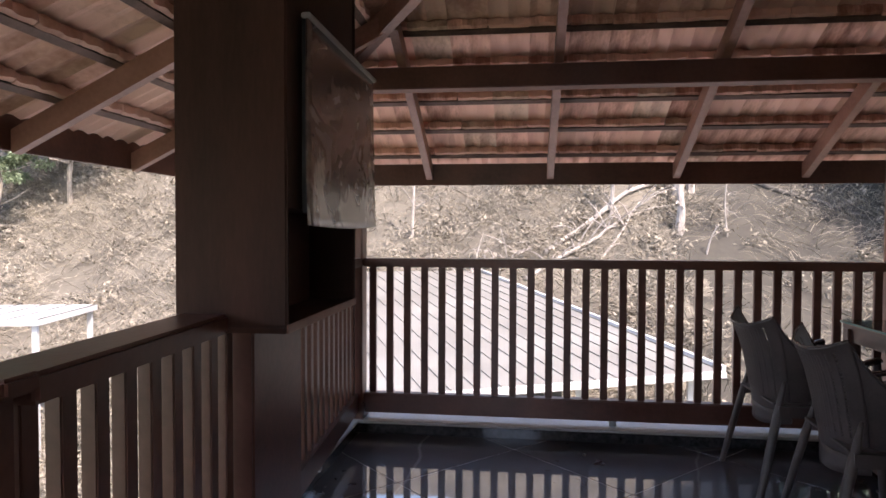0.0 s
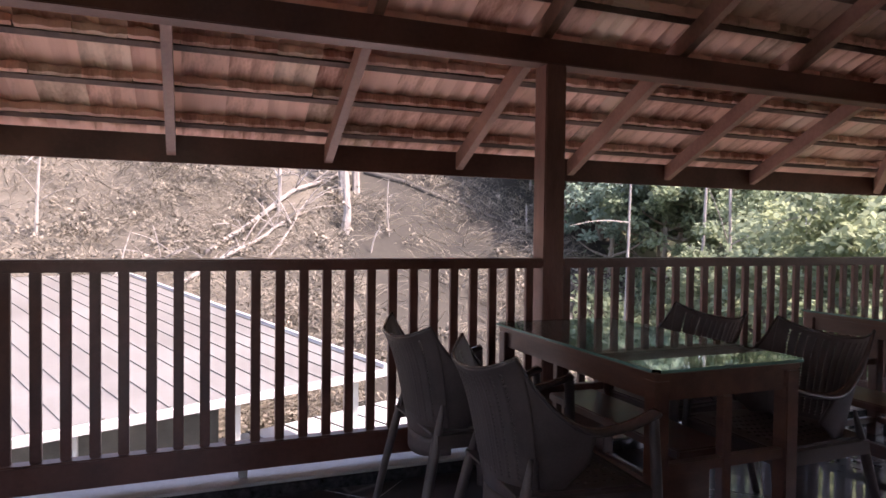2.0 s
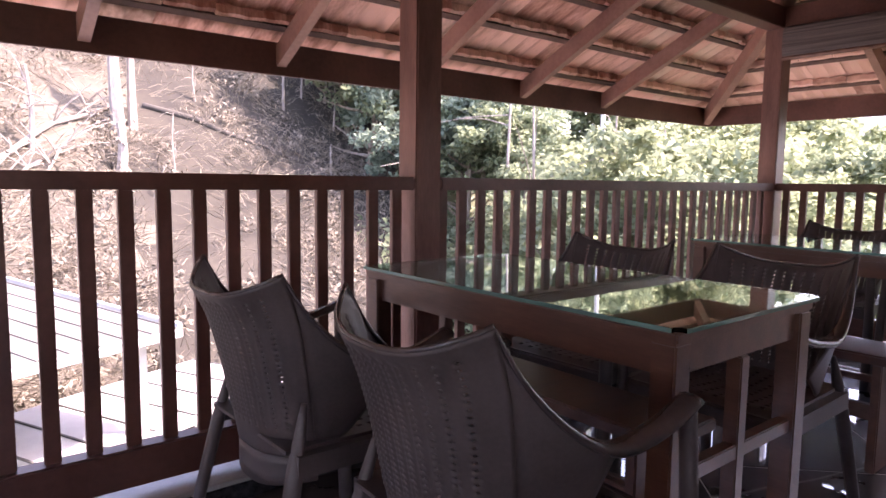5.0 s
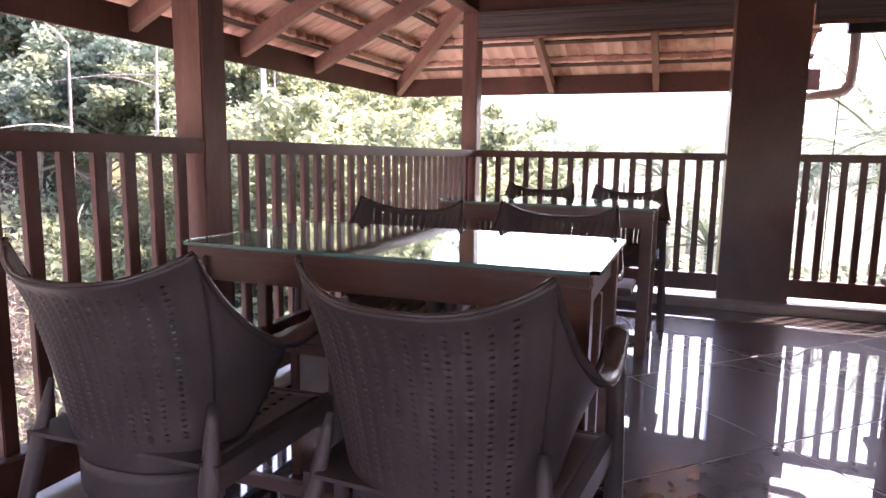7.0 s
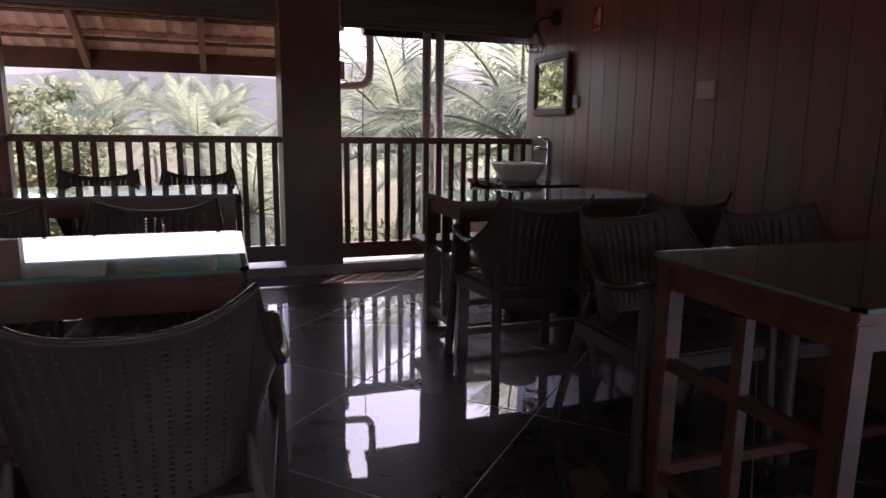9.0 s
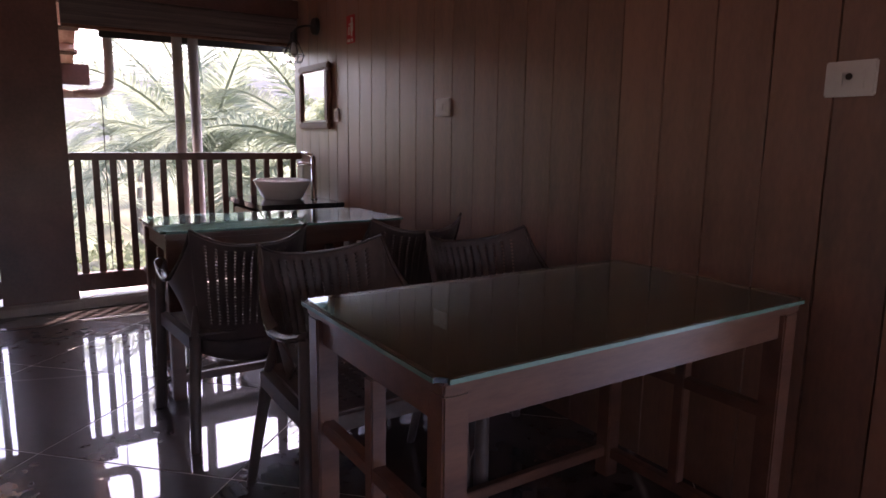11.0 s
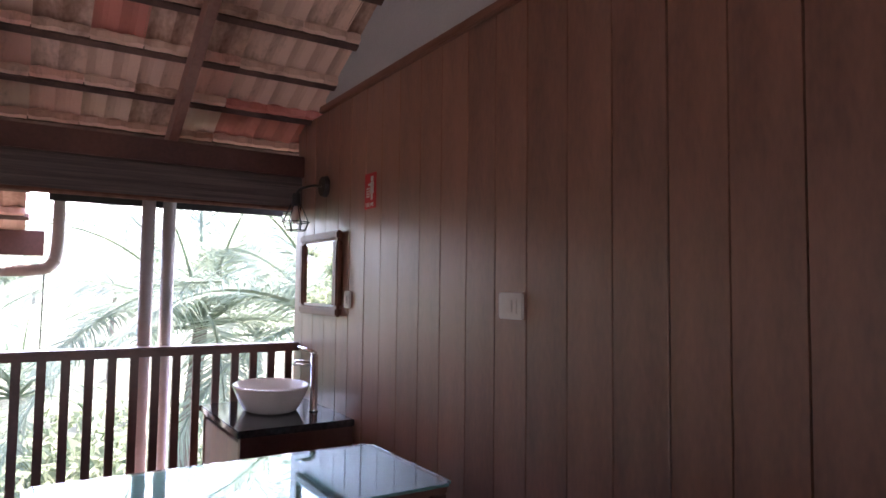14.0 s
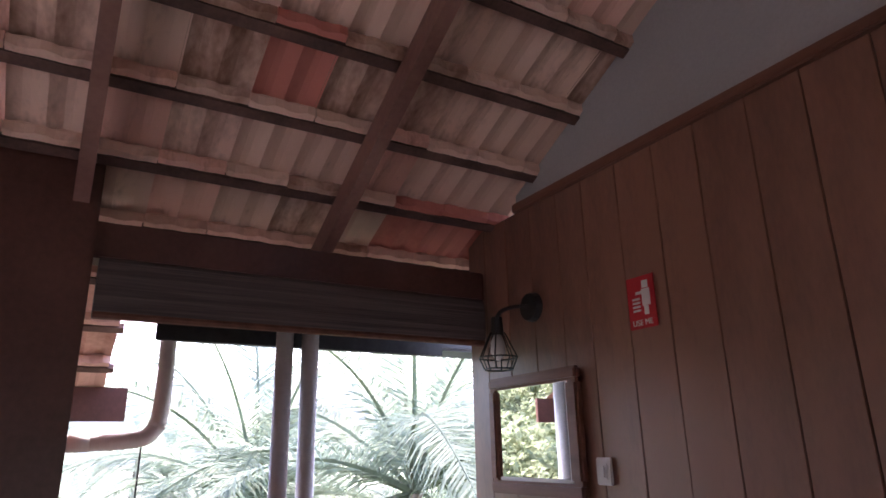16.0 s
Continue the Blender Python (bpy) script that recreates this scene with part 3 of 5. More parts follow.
for a, b in ((R0 + U * 2.0 + V * 2.2, R0 + U * 7.2 + V * 2.2), (R0 + U * 2.0 + V * 2.2, R0 + U * 2.0 + V * 11)):
    beam_between(wb, Vector((a.x, a.y, -5.0)), Vector((b.x, b.y, -5.0)), 0.15, 3.75)
part("wall", wb, CONCRETE, shed, "dim grey shed wall")
for k in range(4):
    p = R0 + U * (0.4 + k * 2.2) + V * 0.3
    part("column", boxbm(p.x - 0.06, p.x + 0.06, p.y - 0.06, p.y + 0.06, -5.0, -1.25), WHITE_SHEET, shed)
tagged(shed, "low shed with a pale standing seam metal roof", "shed")


def sheet_awning(cx, cy, z, w, d, rz, n):
    g = empty("awning", cx, cy, z, rz)
    part("sheet", boxbm(-w / 2, w / 2, -d / 2, d / 2, -0.12, 0.03), WHITE_SHEET, g)
    for k in range(n + 1):
        x = -w / 2 + 0.02 + k * (w - 0.04) / n
        part("batten", boxbm(x - 0.02, x + 0.02, -d / 2, d / 2, 0.03, 0.05), CONCRETE, g, "dark sheet joint")
    for sx in (-1, 1):
        for sy in (-1, 1):
            part("leg", boxbm(sx * (w / 2 - 0.15) - 0.06, sx * (w / 2 - 0.15) + 0.06, sy * (d / 2 - 0.15) - 0.06, sy * (d / 2 - 0.15) + 0.06, ground_z(cx, cy) - z - 0.6, 0.0), WHITE_SHEET, g)
    return tagged(g, "white sheet awning on posts on the ground below", "awning")


sheet_awning(3.6, 13.2, -2.75, 4.6, 2.6, 24, 6)
sheet_awning(-13.3, 15.4, -1.0, 3.6, 3.2, 12, 5)

# ---- vegetation ----


def leaf_mesh(name, seed, n, clumps, rx, rz, size, mat):
    """A crown of leaf blades gathered in clumps, with gaps between them."""
    r = random.Random(seed)
    cs = []
    for _ in range(clumps):
        th, ph = r.uniform(0, 6.283), math.acos(r.uniform(-0.7, 1))
        q = r.uniform(0.35, 1.0)
        cs.append((Vector((math.cos(th) * math.sin(ph) * rx * q, math.sin(th) * math.sin(ph) * rx * q, math.cos(ph) * rz * q)), r.uniform(0.10, 0.30) * rx))
    vs, fs = [], []
    for k in range(n):
        c, rad = cs[k % clumps]
        d = Vector((r.gauss(0, 1), r.gauss(0, 1), r.gauss(0, 1))).normalized() * rad * r.random() ** 0.4
        d.z *= 0.6
        p = c + d
        s = size * r.uniform(0.6, 1.4)
        ax = Vector((r.gauss(0, 1), r.gauss(0, 1), r.gauss(-0.4, 0.7))).normalized()
        sd_ = ax.cross(Vector((r.gauss(0, 1), r.gauss(0, 1), 1.2))).normalized() * (s * 0.28)
        b = len(vs)
        vs += [tuple(p), tuple(p + ax * s * 0.5 + sd_), tuple(p + ax * s), tuple(p + ax * s * 0.5 - sd_)]
        fs.append((b, b + 1, b + 2, b + 3))
    me = bpy.data.meshes.new(name)
    me.from_pydata(vs, [], fs)
    me.materials.append(mat)
    return me


def trunk_bm(seed, h, r0, spread, limbs=6):
    r = random.Random(seed)
    bm = bmesh.new()
    base = [(0, 0, -0.6), (r.uniform(-.1, .1), r.uniform(-.1, .1), h * 0.35), (r.uniform(-.3, .3), r.uniform(-.3, .3), h * 0.7), (r.uniform(-.4, .4), r.uniform(-.4, .4), h)]
    tube(bm, smooth_line(base, 3), [r0 * (1 - 0.08 * i) for i in range(10)], 7)
    for _ in range(limbs):
        z = r.uniform(0.4, 0.9) * h
        th = r.uniform(0, 6.283)
        e = Vector((math.cos(th) * spread, math.sin(th) * spread, z + r.uniform(0.2, 0.6) * spread))
        tube(bm, smooth_line([(0, 0, z), (e.x * 0.5, e.y * 0.5, z + (e.z - z) * 0.35), e], 3), [r0 * 0.4 * (1 - 0.12 * i) for i in range(7)], 5)
    return bm


def tree(seed, x, y, h, mat, rx, rz, n, size):
    t = empty("tree", x, y, ground_z(x, y))
    part("trunk", trunk_bm(seed, h, 0.12 + h * 0.012, rx * 0.7), BARK, t)
    c = new("crown", leaf_mesh("crown", seed, n, 64, rx, rz, size, mat))
    c.parent = t
    c.location = (0, 0, h)
    return tagged(t, "broadleaf tree with a loose light green crown" if mat in (LEAF_B, LEAF_D) else "dark green broadleaf tree on the slope", "tree", "trees round the house")


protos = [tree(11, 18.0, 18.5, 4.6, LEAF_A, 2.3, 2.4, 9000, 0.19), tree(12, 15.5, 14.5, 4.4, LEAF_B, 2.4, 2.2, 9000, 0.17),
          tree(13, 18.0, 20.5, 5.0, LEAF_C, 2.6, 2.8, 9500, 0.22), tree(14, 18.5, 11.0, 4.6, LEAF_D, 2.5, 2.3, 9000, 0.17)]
rt = random.Random(21)
spots = []
for k in range(66):
    d = rt.uniform(15, 46)
    th = radians(rt.uniform(50 - 12 * ss(26, 40, d), 71))       # bearing east of north
    spots.append((2 + d * math.sin(th), 1 + d * math.cos(th)))
spots += [(-20.5, 23.5), (-23, 24.5), (-18.8, 25.5), (-25, 27), (-21, 27.5), (-17, 33.5), (15.5, 8.2), (13.5, 9.5), (18, 36), (16, 40), (20, 40), (21, 33), (24, 38), (18.5, 31.5), (15.4, 24.6), (16.2, 22.6), (15.6, 26.8), (16.9, 24.4), (16.4, 28.6), (17.3, 20.8), (17.6, 26.6), (18.4, 22.4), (18.6, 29.0), (19, 28), (17, 34), (22, 29), (23, 24), (21, 26)]
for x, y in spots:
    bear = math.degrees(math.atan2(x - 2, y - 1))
    pick = rt.random() * 0.5 + 0.5 * ss(30, 62, bear)     # dark and blue-green leaf colours on the hill, light and yellow-green towards the valley
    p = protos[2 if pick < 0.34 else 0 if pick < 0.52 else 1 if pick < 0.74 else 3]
    s = rt.uniform(0.72, 1.2) * (1.0 + 0.75 * ss(26, 42, math.hypot(x - 2, y - 1)) * (1.0 - ss(62, 73, bear)) * ss(5, 25, bear))
    low = -1.0 * ss(60, 85, bear) - (1.5 * (1.0 - ss(36, 46, bear)) if bear > 0 else 0.0)
    m = pose(x, y, ground_z(x, y) + low, 0, 0, rt.uniform(0, 360)) @ Matrix.Scale(s, 4)
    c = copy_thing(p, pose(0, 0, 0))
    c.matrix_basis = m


def frond_mesh(seed, length, droop):
    """A feathered frond: an arched rib with two rows of long narrow leaflets that hang at the tips."""
    r = random.Random(seed)
    bm = bmesh.new()
    n = 16
    pts = [Vector((length * t * (1 - 0.12 * droop * t), 0, length * (0.42 * t - 0.50 * droop * t ** 2.2))) for t in [i / n for i in range(n + 1)]]
    tube(bm, pts, [0.04 * (1 - 0.9 * i / n) for i in range(n + 1)], 4)
    for k in range(74):
        t = 0.10 + 0.89 * k / 74
        i = min(n - 1, int(t * n))
        p = pts[i].lerp(pts[i + 1], t * n - i)
        d = (pts[i + 1] - pts[i]).normalized()
        up = Vector((0, 1, 0)).cross(d).normalized()
        if up.z < 0:
            up = -up
        ll = length * 0.205 * math.sin(math.pi * (0.16 + 0.80 * t)) ** 0.6
        for s in (-1, 1):
            way = (d * (0.55 + 0.5 * t + r.uniform(-0.12, 0.12)) + Vector((0, s, 0)) + up * r.uniform(0.05, 0.35)).normalized()
            w = d * 0.017
            sag = Vector((0, 0, -1)) * ll
            q = p + way * ll * 0.5 + sag * 0.05
            e = p + way * ll * r.uniform(0.9, 1.08) + sag * r.uniform(0.22, 0.42)
            a = [bm.verts.new(v) for v in (p - w, p + w, q + w, q - w, e)]
            bm.faces.new((a[0], a[1], a[2], a[3]))
            bm.faces.new((a[3], a[2], a[4]))
    me = bpy.data.meshes.new("frond")
    bm.to_mesh(me)
    bm.free()
    me.materials.append(LEAF_P)
    return me


FRONDS = [frond_mesh(31, 3.9, 1.0), frond_mesh(32, 4.1, 1.35), frond_mesh(33, 3.7, 0.7)]


def palm(x, y, top, seed):
    r = random.Random(seed)
    g = empty("palm_tree", x, y, ground_z(x, y))
    h = top - ground_z(x, y)
    lx, ly = r.uniform(-0.5, 0.5), r.uniform(-0.5, 0.5)
    part("trunk", tube(bmesh.new(), smooth_line([(0, 0, -0.4), (lx * 0.2, ly * 0.2, h * 0.5), (lx, ly, h)], 5), [0.17 - 0.006 * i for i in range(11)], 8), BARK, g)
    for k in range(20):
        f = new("frond", FRONDS[2] if k < 6 else FRONDS[k % 2])
        f.parent = g
        tilt = -62 + 4.4 * k + r.uniform(-8, 8)      # young fronds stand, old ones hang
        f.matrix_basis = Matrix.Translation((lx, ly, h)) @ pose(0, 0, 0, 0, 0, k * 137.5 + r.uniform(-14, 14)) @ pose(0, 0, 0, r.uniform(-20, 20), tilt, 0)
    return tagged(g, "coconut palm with feathery arching fronds", "palm", "coconut palms in the valley")


PALMS = ((12.6, -0.75, 0.7), (10.6, -2.3, 0.9), (26.0, 8.0, -0.4), (33.0, 3.0, 0.2), (38.0, 8.0, 0.8), (44.0, 2.0, 1.2), (24.0, -5.5, -0.4), (20.0, -8.5, 0.0),
         (50.0, 10.0, 1.6), (17.0, -6.5, -0.6), (55.0, 5.0, 2.0), (22.0, 1.5, -1.6), (36.0, -3.0, 0.2), (47.0, -3.0, 1.2), (60.0, 1.0, 2.2), (58.0, 14.0, 2.0),
         (64.0, -8.0, 1.8), (40.0, -11.0, 0.4), (66.0, 8.0, 2.8))
for k, (x, y, top) in enumerate(PALMS):
    palm(x, y, top, 50 + k)

# low green scrub in the valley below the east side
sv = leaf_mesh("scrub", 71, 34000, 260, 1.0, 1.0, 0.05, LEAF_A)
for v in sv.vertices:
    x, y = 15.0 + v.co.x * 13.5, 1.0 + v.co.y * 16.0
    v.co = (x, y, ground_z(x, y) + 0.2 + 2.6 * abs(v.co.z))
sm = sv
co = np.array([v.co for v in sm.vertices]).reshape(-1, 4, 3)
mid = co.mean(axis=1, keepdims=True)
rr = np.random.RandomState(3).normal(size=co.shape) * 0.085
sm.vertices.foreach_set("co", (mid + rr).ravel())
tagged(new("scrub", sm), "low green scrub on the valley floor", "scrub", kind="stuff")

sv = leaf_mesh("scrub", 72, 22000, 240, 1.0, 1.0, 0.05, LEAF_A)
for v in sv.vertices:
    x, y = 16.5 + v.co.x * 4.6, 14.5 + v.co.y * 7.5
    v.co = (x, y, ground_z(x, y) + 0.1 + 1.7 * abs(v.co.z))
co = np.array([v.co for v in sv.vertices]).reshape(-1, 4, 3)
mid = co.mean(axis=1, keepdims=True)
sv.vertices.foreach_set("co", (mid + np.random.RandomState(5).normal(size=co.shape) * 0.08).ravel())
tagged(new("scrub", sv), "pale green scrub on the slope below the railing", "scrub", kind="stuff")

# dry brush over the hillside: bleached stalks and withered leaves
rb = random.Random(8)
vs, fs = [], []


def blade(p, d, ln, w, bend):
    b = len(vs)
    vs.extend((tuple(p - w), tuple(p + w), tuple(p + d * ln * 0.5 + bend + w * 0.8), tuple(p + d * ln * 0.5 + bend - w * 0.8), tuple(p + d * ln)))
    fs.extend(((b, b + 1, b + 2, b + 3), (b + 3, b + 2, b + 4)))


for k in range(5600):
    x, y = rb.uniform(-22, 16), 12.5 + 20 * rb.random() ** 1.1
    burnt = x > 4.4 + 0.17 * (y - 14)
    if burnt and rb.random() < (0.78 if x < 10 else 0.35):
        continue
    if noise.noise((x * 0.35, y * 0.35, 7.0)) < rb.uniform(-0.7, 0.1):
        continue
    c = Vector((x, y, ground_z(x, y)))
    lay = rb.random() < 0.55           # flattened straw or an upright tuft
    main = rb.uniform(0, 6.283)
    if not lay and rb.random() < 0.42:      # a low leafy bush
        rad = rb.uniform(0.3, 0.7)
        for q in range(46):
            o = Vector((rb.gauss(0, rad * 0.6), rb.gauss(0, rad * 0.6), abs(rb.gauss(0, rad * 0.6))))
            d = Vector((rb.gauss(0, 1), rb.gauss(0, 1), rb.gauss(0.2, 0.8))).normalized()
            w = d.cross(Vector((rb.gauss(0, 1), rb.gauss(0, 1), rb.gauss(0, 1)))).normalized() * rb.uniform(0.02, 0.045)
            blade(c + o, d, rb.uniform(0.09, 0.2), w, Vector((0, 0, 0.01)))
        continue
    for q in range(24):
        o = Vector((rb.gauss(0, 0.35), rb.gauss(0, 0.35), 0))
        o.z = ground_z(x + o.x, y + o.y) - c.z + rb.uniform(0.0, 0.22)
        a = main + rb.gauss(0, 0.5 if lay else 2.0)
        d = Vector((math.cos(a), math.sin(a), rb.gauss(0.25, 0.2) if lay else abs(rb.gauss(0.9, 0.5)))).normalized()
        ln = rb.uniform(0.35, 1.0) * (1.2 if lay else 0.7)
        w = d.cross(Vector((rb.gauss(0, 1), rb.gauss(0, 1), rb.gauss(0, 1)))).normalized() * rb.uniform(0.004, 0.012)
        blade(c + o, d, ln, w, Vector((rb.uniform(-.12, .12), rb.uniform(-.12, .12), 0.1)) * ln)
bme = bpy.data.meshes.new("dry_brush")
bme.from_pydata(vs, [], fs)
bme.materials.append(DRY)
tagged(new("dry_brush", bme), "dry withered brush and stalks covering the hillside", "brush", kind="stuff")


def dead_tree(x, y, h, r0, seed, lean=0.0, n=8):
    r = random.Random(seed)
    g = empty("dead_tree", x, y, ground_z(x, y))
    a = r.uniform(0, 6.28)
    tip = Vector((math.cos(a) * lean * h, math.sin(a) * lean * h, h * max(0.15, 1 - lean)))
    part("trunk", tube(bmesh.new(), smooth_line([(0, 0, -0.3), tip * 0.5 + Vector((r.uniform(-.15, .15), 0, 0)), tip], 4), [r0 * (1 - 0.07 * i) for i in range(9)], 7), DEAD, g)
    for _ in range(n):
        p = tip * r.uniform(0.3, 1.0)
        d = Vector((r.gauss(0, 1), r.gauss(0, 1), r.gauss(0.3, 0.6))).normalized() * h * r.uniform(0.15, 0.4)
        part("branch", tube(bmesh.new(), smooth_line([p, p + d * 0.5 + Vector((0, 0, 0.1)), p + d], 3), [r0 * 0.35 * (1 - 0.12 * i) for i in range(7)], 5), DEAD, g)
    return tagged(g, "bare bleached dead tree lying in the dry brush" if lean > 0.5 else "bare bleached dead tree on the dry slope", "dead tree")


for k, (x, y, h, r0, ln) in enumerate(((6.30, 26.0, 4.6, 0.25, 0.03), (6.78, 26.2, 4.4, 0.17, 0.05), (14.0, 14.0, 8.0, 0.06, 0.02), (15.6, 17.0, 9.0, 0.07, 0.03), (17.5, 14.0, 8.0, 0.06, 0.02), (12.8, 17.0, 7.0, 0.06, 0.03), (16.5, 11.5, 7.5, 0.055, 0.03), (5.9, 24.3, 1.7, 0.20, 0.06), (3.6, 25.0, 2.6, 0.09, 0.03), (7.6, 24.2, 2.2, 0.035, 0.03), (-3.8, 24.0, 3.2, 0.07, 0.06), (9.4, 27.6, 1.6, 0.05, 0.05),
                                      (-8.5, 18.0, 4.5, 0.09, 0.06), (13.1, 27.8, 2.6, 0.07, 0.02), (15.4, 28.5, 3.4, 0.07, 0.03), (16.3, 25.8, 4.2, 0.09, 0.02), (15.0, 27.0, 2.6, 0.06, 0.04), (17.0, 26.6, 3.6, 0.06, 0.03), (14.3, 28.6, 3.2, 0.06, 0.02), (13.6, 24.6, 1.2, 0.05, 0.05), (6.6, 23.4, 1.4, 0.04, 0.3))):
    dead_tree(x, y, h, r0, 90 + k, ln, 3 if h < 2 or x > 12 else 7)


def fallen_trunk(a, b, r0, r1, mat, label, seed, twigs):
    """A trunk lying on the slope from a to b, with broken branches."""
    r = random.Random(seed)
    g = empty("fallen_tree", a[0], a[1], ground_z(*a))
    line = []
    for q in range(9):
        t = q / 8
        x, y = a[0] + (b[0] - a[0]) * t + r.uniform(-0.08, 0.08), a[1] + (b[1] - a[1]) * t
        line.append(Vector((x - a[0], y - a[1], ground_z(x, y) + r0 * (0.15 if mat is CHARRED else 0.8 + math.sin(3.1 * t)) - ground_z(*a))))
    part("trunk", tube(bmesh.new(), line, [r0 + (r1 - r0) * q / 8 for q in range(9)], 8), mat, g, "", True)
    for _ in range(twigs):
        p = line[r.randrange(2, 9)]
        d = Vector((r.gauss(0, 1), r.gauss(0, 0.6), abs(r.gauss(0.4, 0.5)))).normalized() * r.uniform(0.5, 1.8)
        part("branch", tube(bmesh.new(), smooth_line([p, p + d * 0.5 + Vector((0, 0, 0.12)), p + d], 3), [0.032 * (1 - 0.12 * i) for i in range(7)], 5), mat, g)
    return tagged(g, label, "fallen tree")


fallen_trunk((1.1, 23.5), (6.2, 27.0), 0.10, 0.07, DEAD, "bleached fallen trunk with broken branches in dry brush", 41, 12)
fallen_trunk((0.4, 22.4), (3.9, 24.6), 0.09, 0.05, DEAD, "bleached fallen trunk with broken branches in dry brush", 42, 14)
fallen_trunk((2.6, 22.6), (4.8, 25.4), 0.05, 0.03, DEAD, "bleached fallen trunk with broken branches in dry brush", 43, 10)
fallen_trunk((7.4, 27.3), (13.6, 24.6), 0.13, 0.07, CHARRED, "charred log lying across the bare slope", 44, 3)
fallen_trunk((-2.5, 21.5), (0.6, 23.8), 0.06, 0.04, DEAD, "bleached fallen trunk with broken branches in dry brush", 45, 12)
pole = empty("utility_pole", 15.2, 12.8, ground_z(15.2, 12.8))
part("shaft", tube(bmesh.new(), [(0, 0, -0.5), (0, 0, 9.0)], [0.09, 0.06], 10), PIPE, pole)
tagged(pole, "slim pale utility pole among the trees", "pole")

# ---- drain pipes outside the east rail ----


def pipe_thing(pts, r, label):
    g = empty("drain_pipe", 0, 0)
    part("pipe", tube(bmesh.new(), pts, r, 14), PIPE, g, "", True)
    if len(pts) > 4:
        for i in (8, 17):
            part("socket", tube(bmesh.new(), [pts[i], pts[i + 1]], r * 1.06, 14), PIPE, g, "", True)
    return tagged(g, label, "pipe")


pipe_thing([(5.62, 0.83, 2.05), (5.62, 0.83, -4.8)], 0.037, "pale grey vertical drain pipe outside the railing")
pipe_thing([(5.62, 0.717, 2.05), (5.62, 0.717, -4.8)], 0.037, "pale grey vertical drain pipe outside the railing")
pipe_thing(smooth_line([(5.75, 1.275, 1.885), (5.75, 1.275, 1.61), (5.75, 1.30, 1.49), (5.75, 1.40, 1.455), (5.75, 1.72, 1.447), (5.75, 1.97, 1.44)], 5), 0.032, "pale grey drain pipe with a bend under the eaves")
part("gutter", boxbm(5.73, 5.98, -0.5, 1.30, 1.88, 1.98, bevel=0.01), BLACK, roof, "dark box gutter")

cb = empty("cable", 5.75, 1.335)
part("wire", tube(bmesh.new(), smooth_line([(0.0, 0.0, 1.44), (0.01, 0.005, 0.2), (0.0, 0.0, -3.8)], 4), 0.004, 5), BLACK, cb)
tagged(cb, "thin dark cable hanging from the drain pipe", "cable")

# ---- rolled blinds ----


def blind(y0, y1):
    g = empty("rolled_blind", XE - 0.055, 0, 0)
    bm = bmesh.new()
    ring = []
    n = 40
    for y in (y0, y1):
        ring.append([bm.verts.new((0.05 * math.copysign(abs(math.cos(a)) ** 0.55, math.cos(a)) * (1 + 0.03 * (k % 2)), y, 1.947 + 0.101 * math.copysign(abs(math.sin(a)) ** 0.55, math.sin(a)))) for k, a in ((k, 2 * math.pi * k / n) for k in range(n))])
    for k in range(n):
        bm.faces.new((ring[0][k], ring[0][(k + 1) % n], ring[1][(k + 1) % n], ring[1][k]))
    bm.faces.new(ring[0])
    bm.faces.new(ring[1][::-1])
    bmesh.ops.recalc_face_normals(bm, faces=bm.faces)
    part("roll", bm, BLIND, g)
    part("bottom_bar", tube(bmesh.new(), [(-0.03, y0, 1.848), (-0.03, y1, 1.848)], 0.014, 8), TRIM, g, "light wooden bottom bar")
    return tagged(g, "dark brown bamboo blind rolled up under the beam", "blind", "rolled blinds")


blind(2.05, YN - POST - 0.01)
blind(0.03, 1.58)

# ---- furniture ----


def shell_grid(bm, fn, nu, nv, hole, thick):
    """A curved sheet fn(u, v) with real holes, given a thickness."""
    vs = [[bm.verts.new(fn(i / nu * 2 - 1, j / nv)) for i in range(nu + 1)] for j in range(nv + 1)]
    fs = []
    for j in range(nv):
        for i in range(nu):
            if not hole(i, j):
                fs.append(bm.faces.new((vs[j][i], vs[j][i + 1], vs[j + 1][i + 1], vs[j + 1][i])))
    bm.normal_update()
    loose = [v for v in bm.verts if not v.link_faces]
    bmesh.ops.delete(bm, geom=loose, context="VERTS")
    bmesh.ops.solidify(bm, geom=list(bm.faces), thickness=thick)
    return bm


def back_top(u):
    return 0.772 + 0.056 * abs(u) ** 2.8


def back_at(u, v):
    w = 0.172 + 0.05 * v
    z = 0.385 + (back_top(u) - 0.385) * v
    x = -0.205 - 0.075 * v ** 1.1 - 0.03 * (v ** 6) + 0.085 * abs(u) ** 2.6
    ripple = 0.0034 * (1 - abs(u) ** 8) * math.cos(u * math.pi * 14) * (0.5 + 0.5 * math.cos(v * math.pi * 64)) if 0.2 < v < 0.96 else 0.0
    return Vector((x + ripple, w * u, z))


def seat_at(u, v):
    x = -0.215 + 0.44 * v
    return Vector((x, (0.205 + 0.03 * v) * u, 0.425 - 0.018 * (1 - u * u) * math.sin(math.pi * v) - 0.02 * max(0.0, v - 0.85) / 0.15))


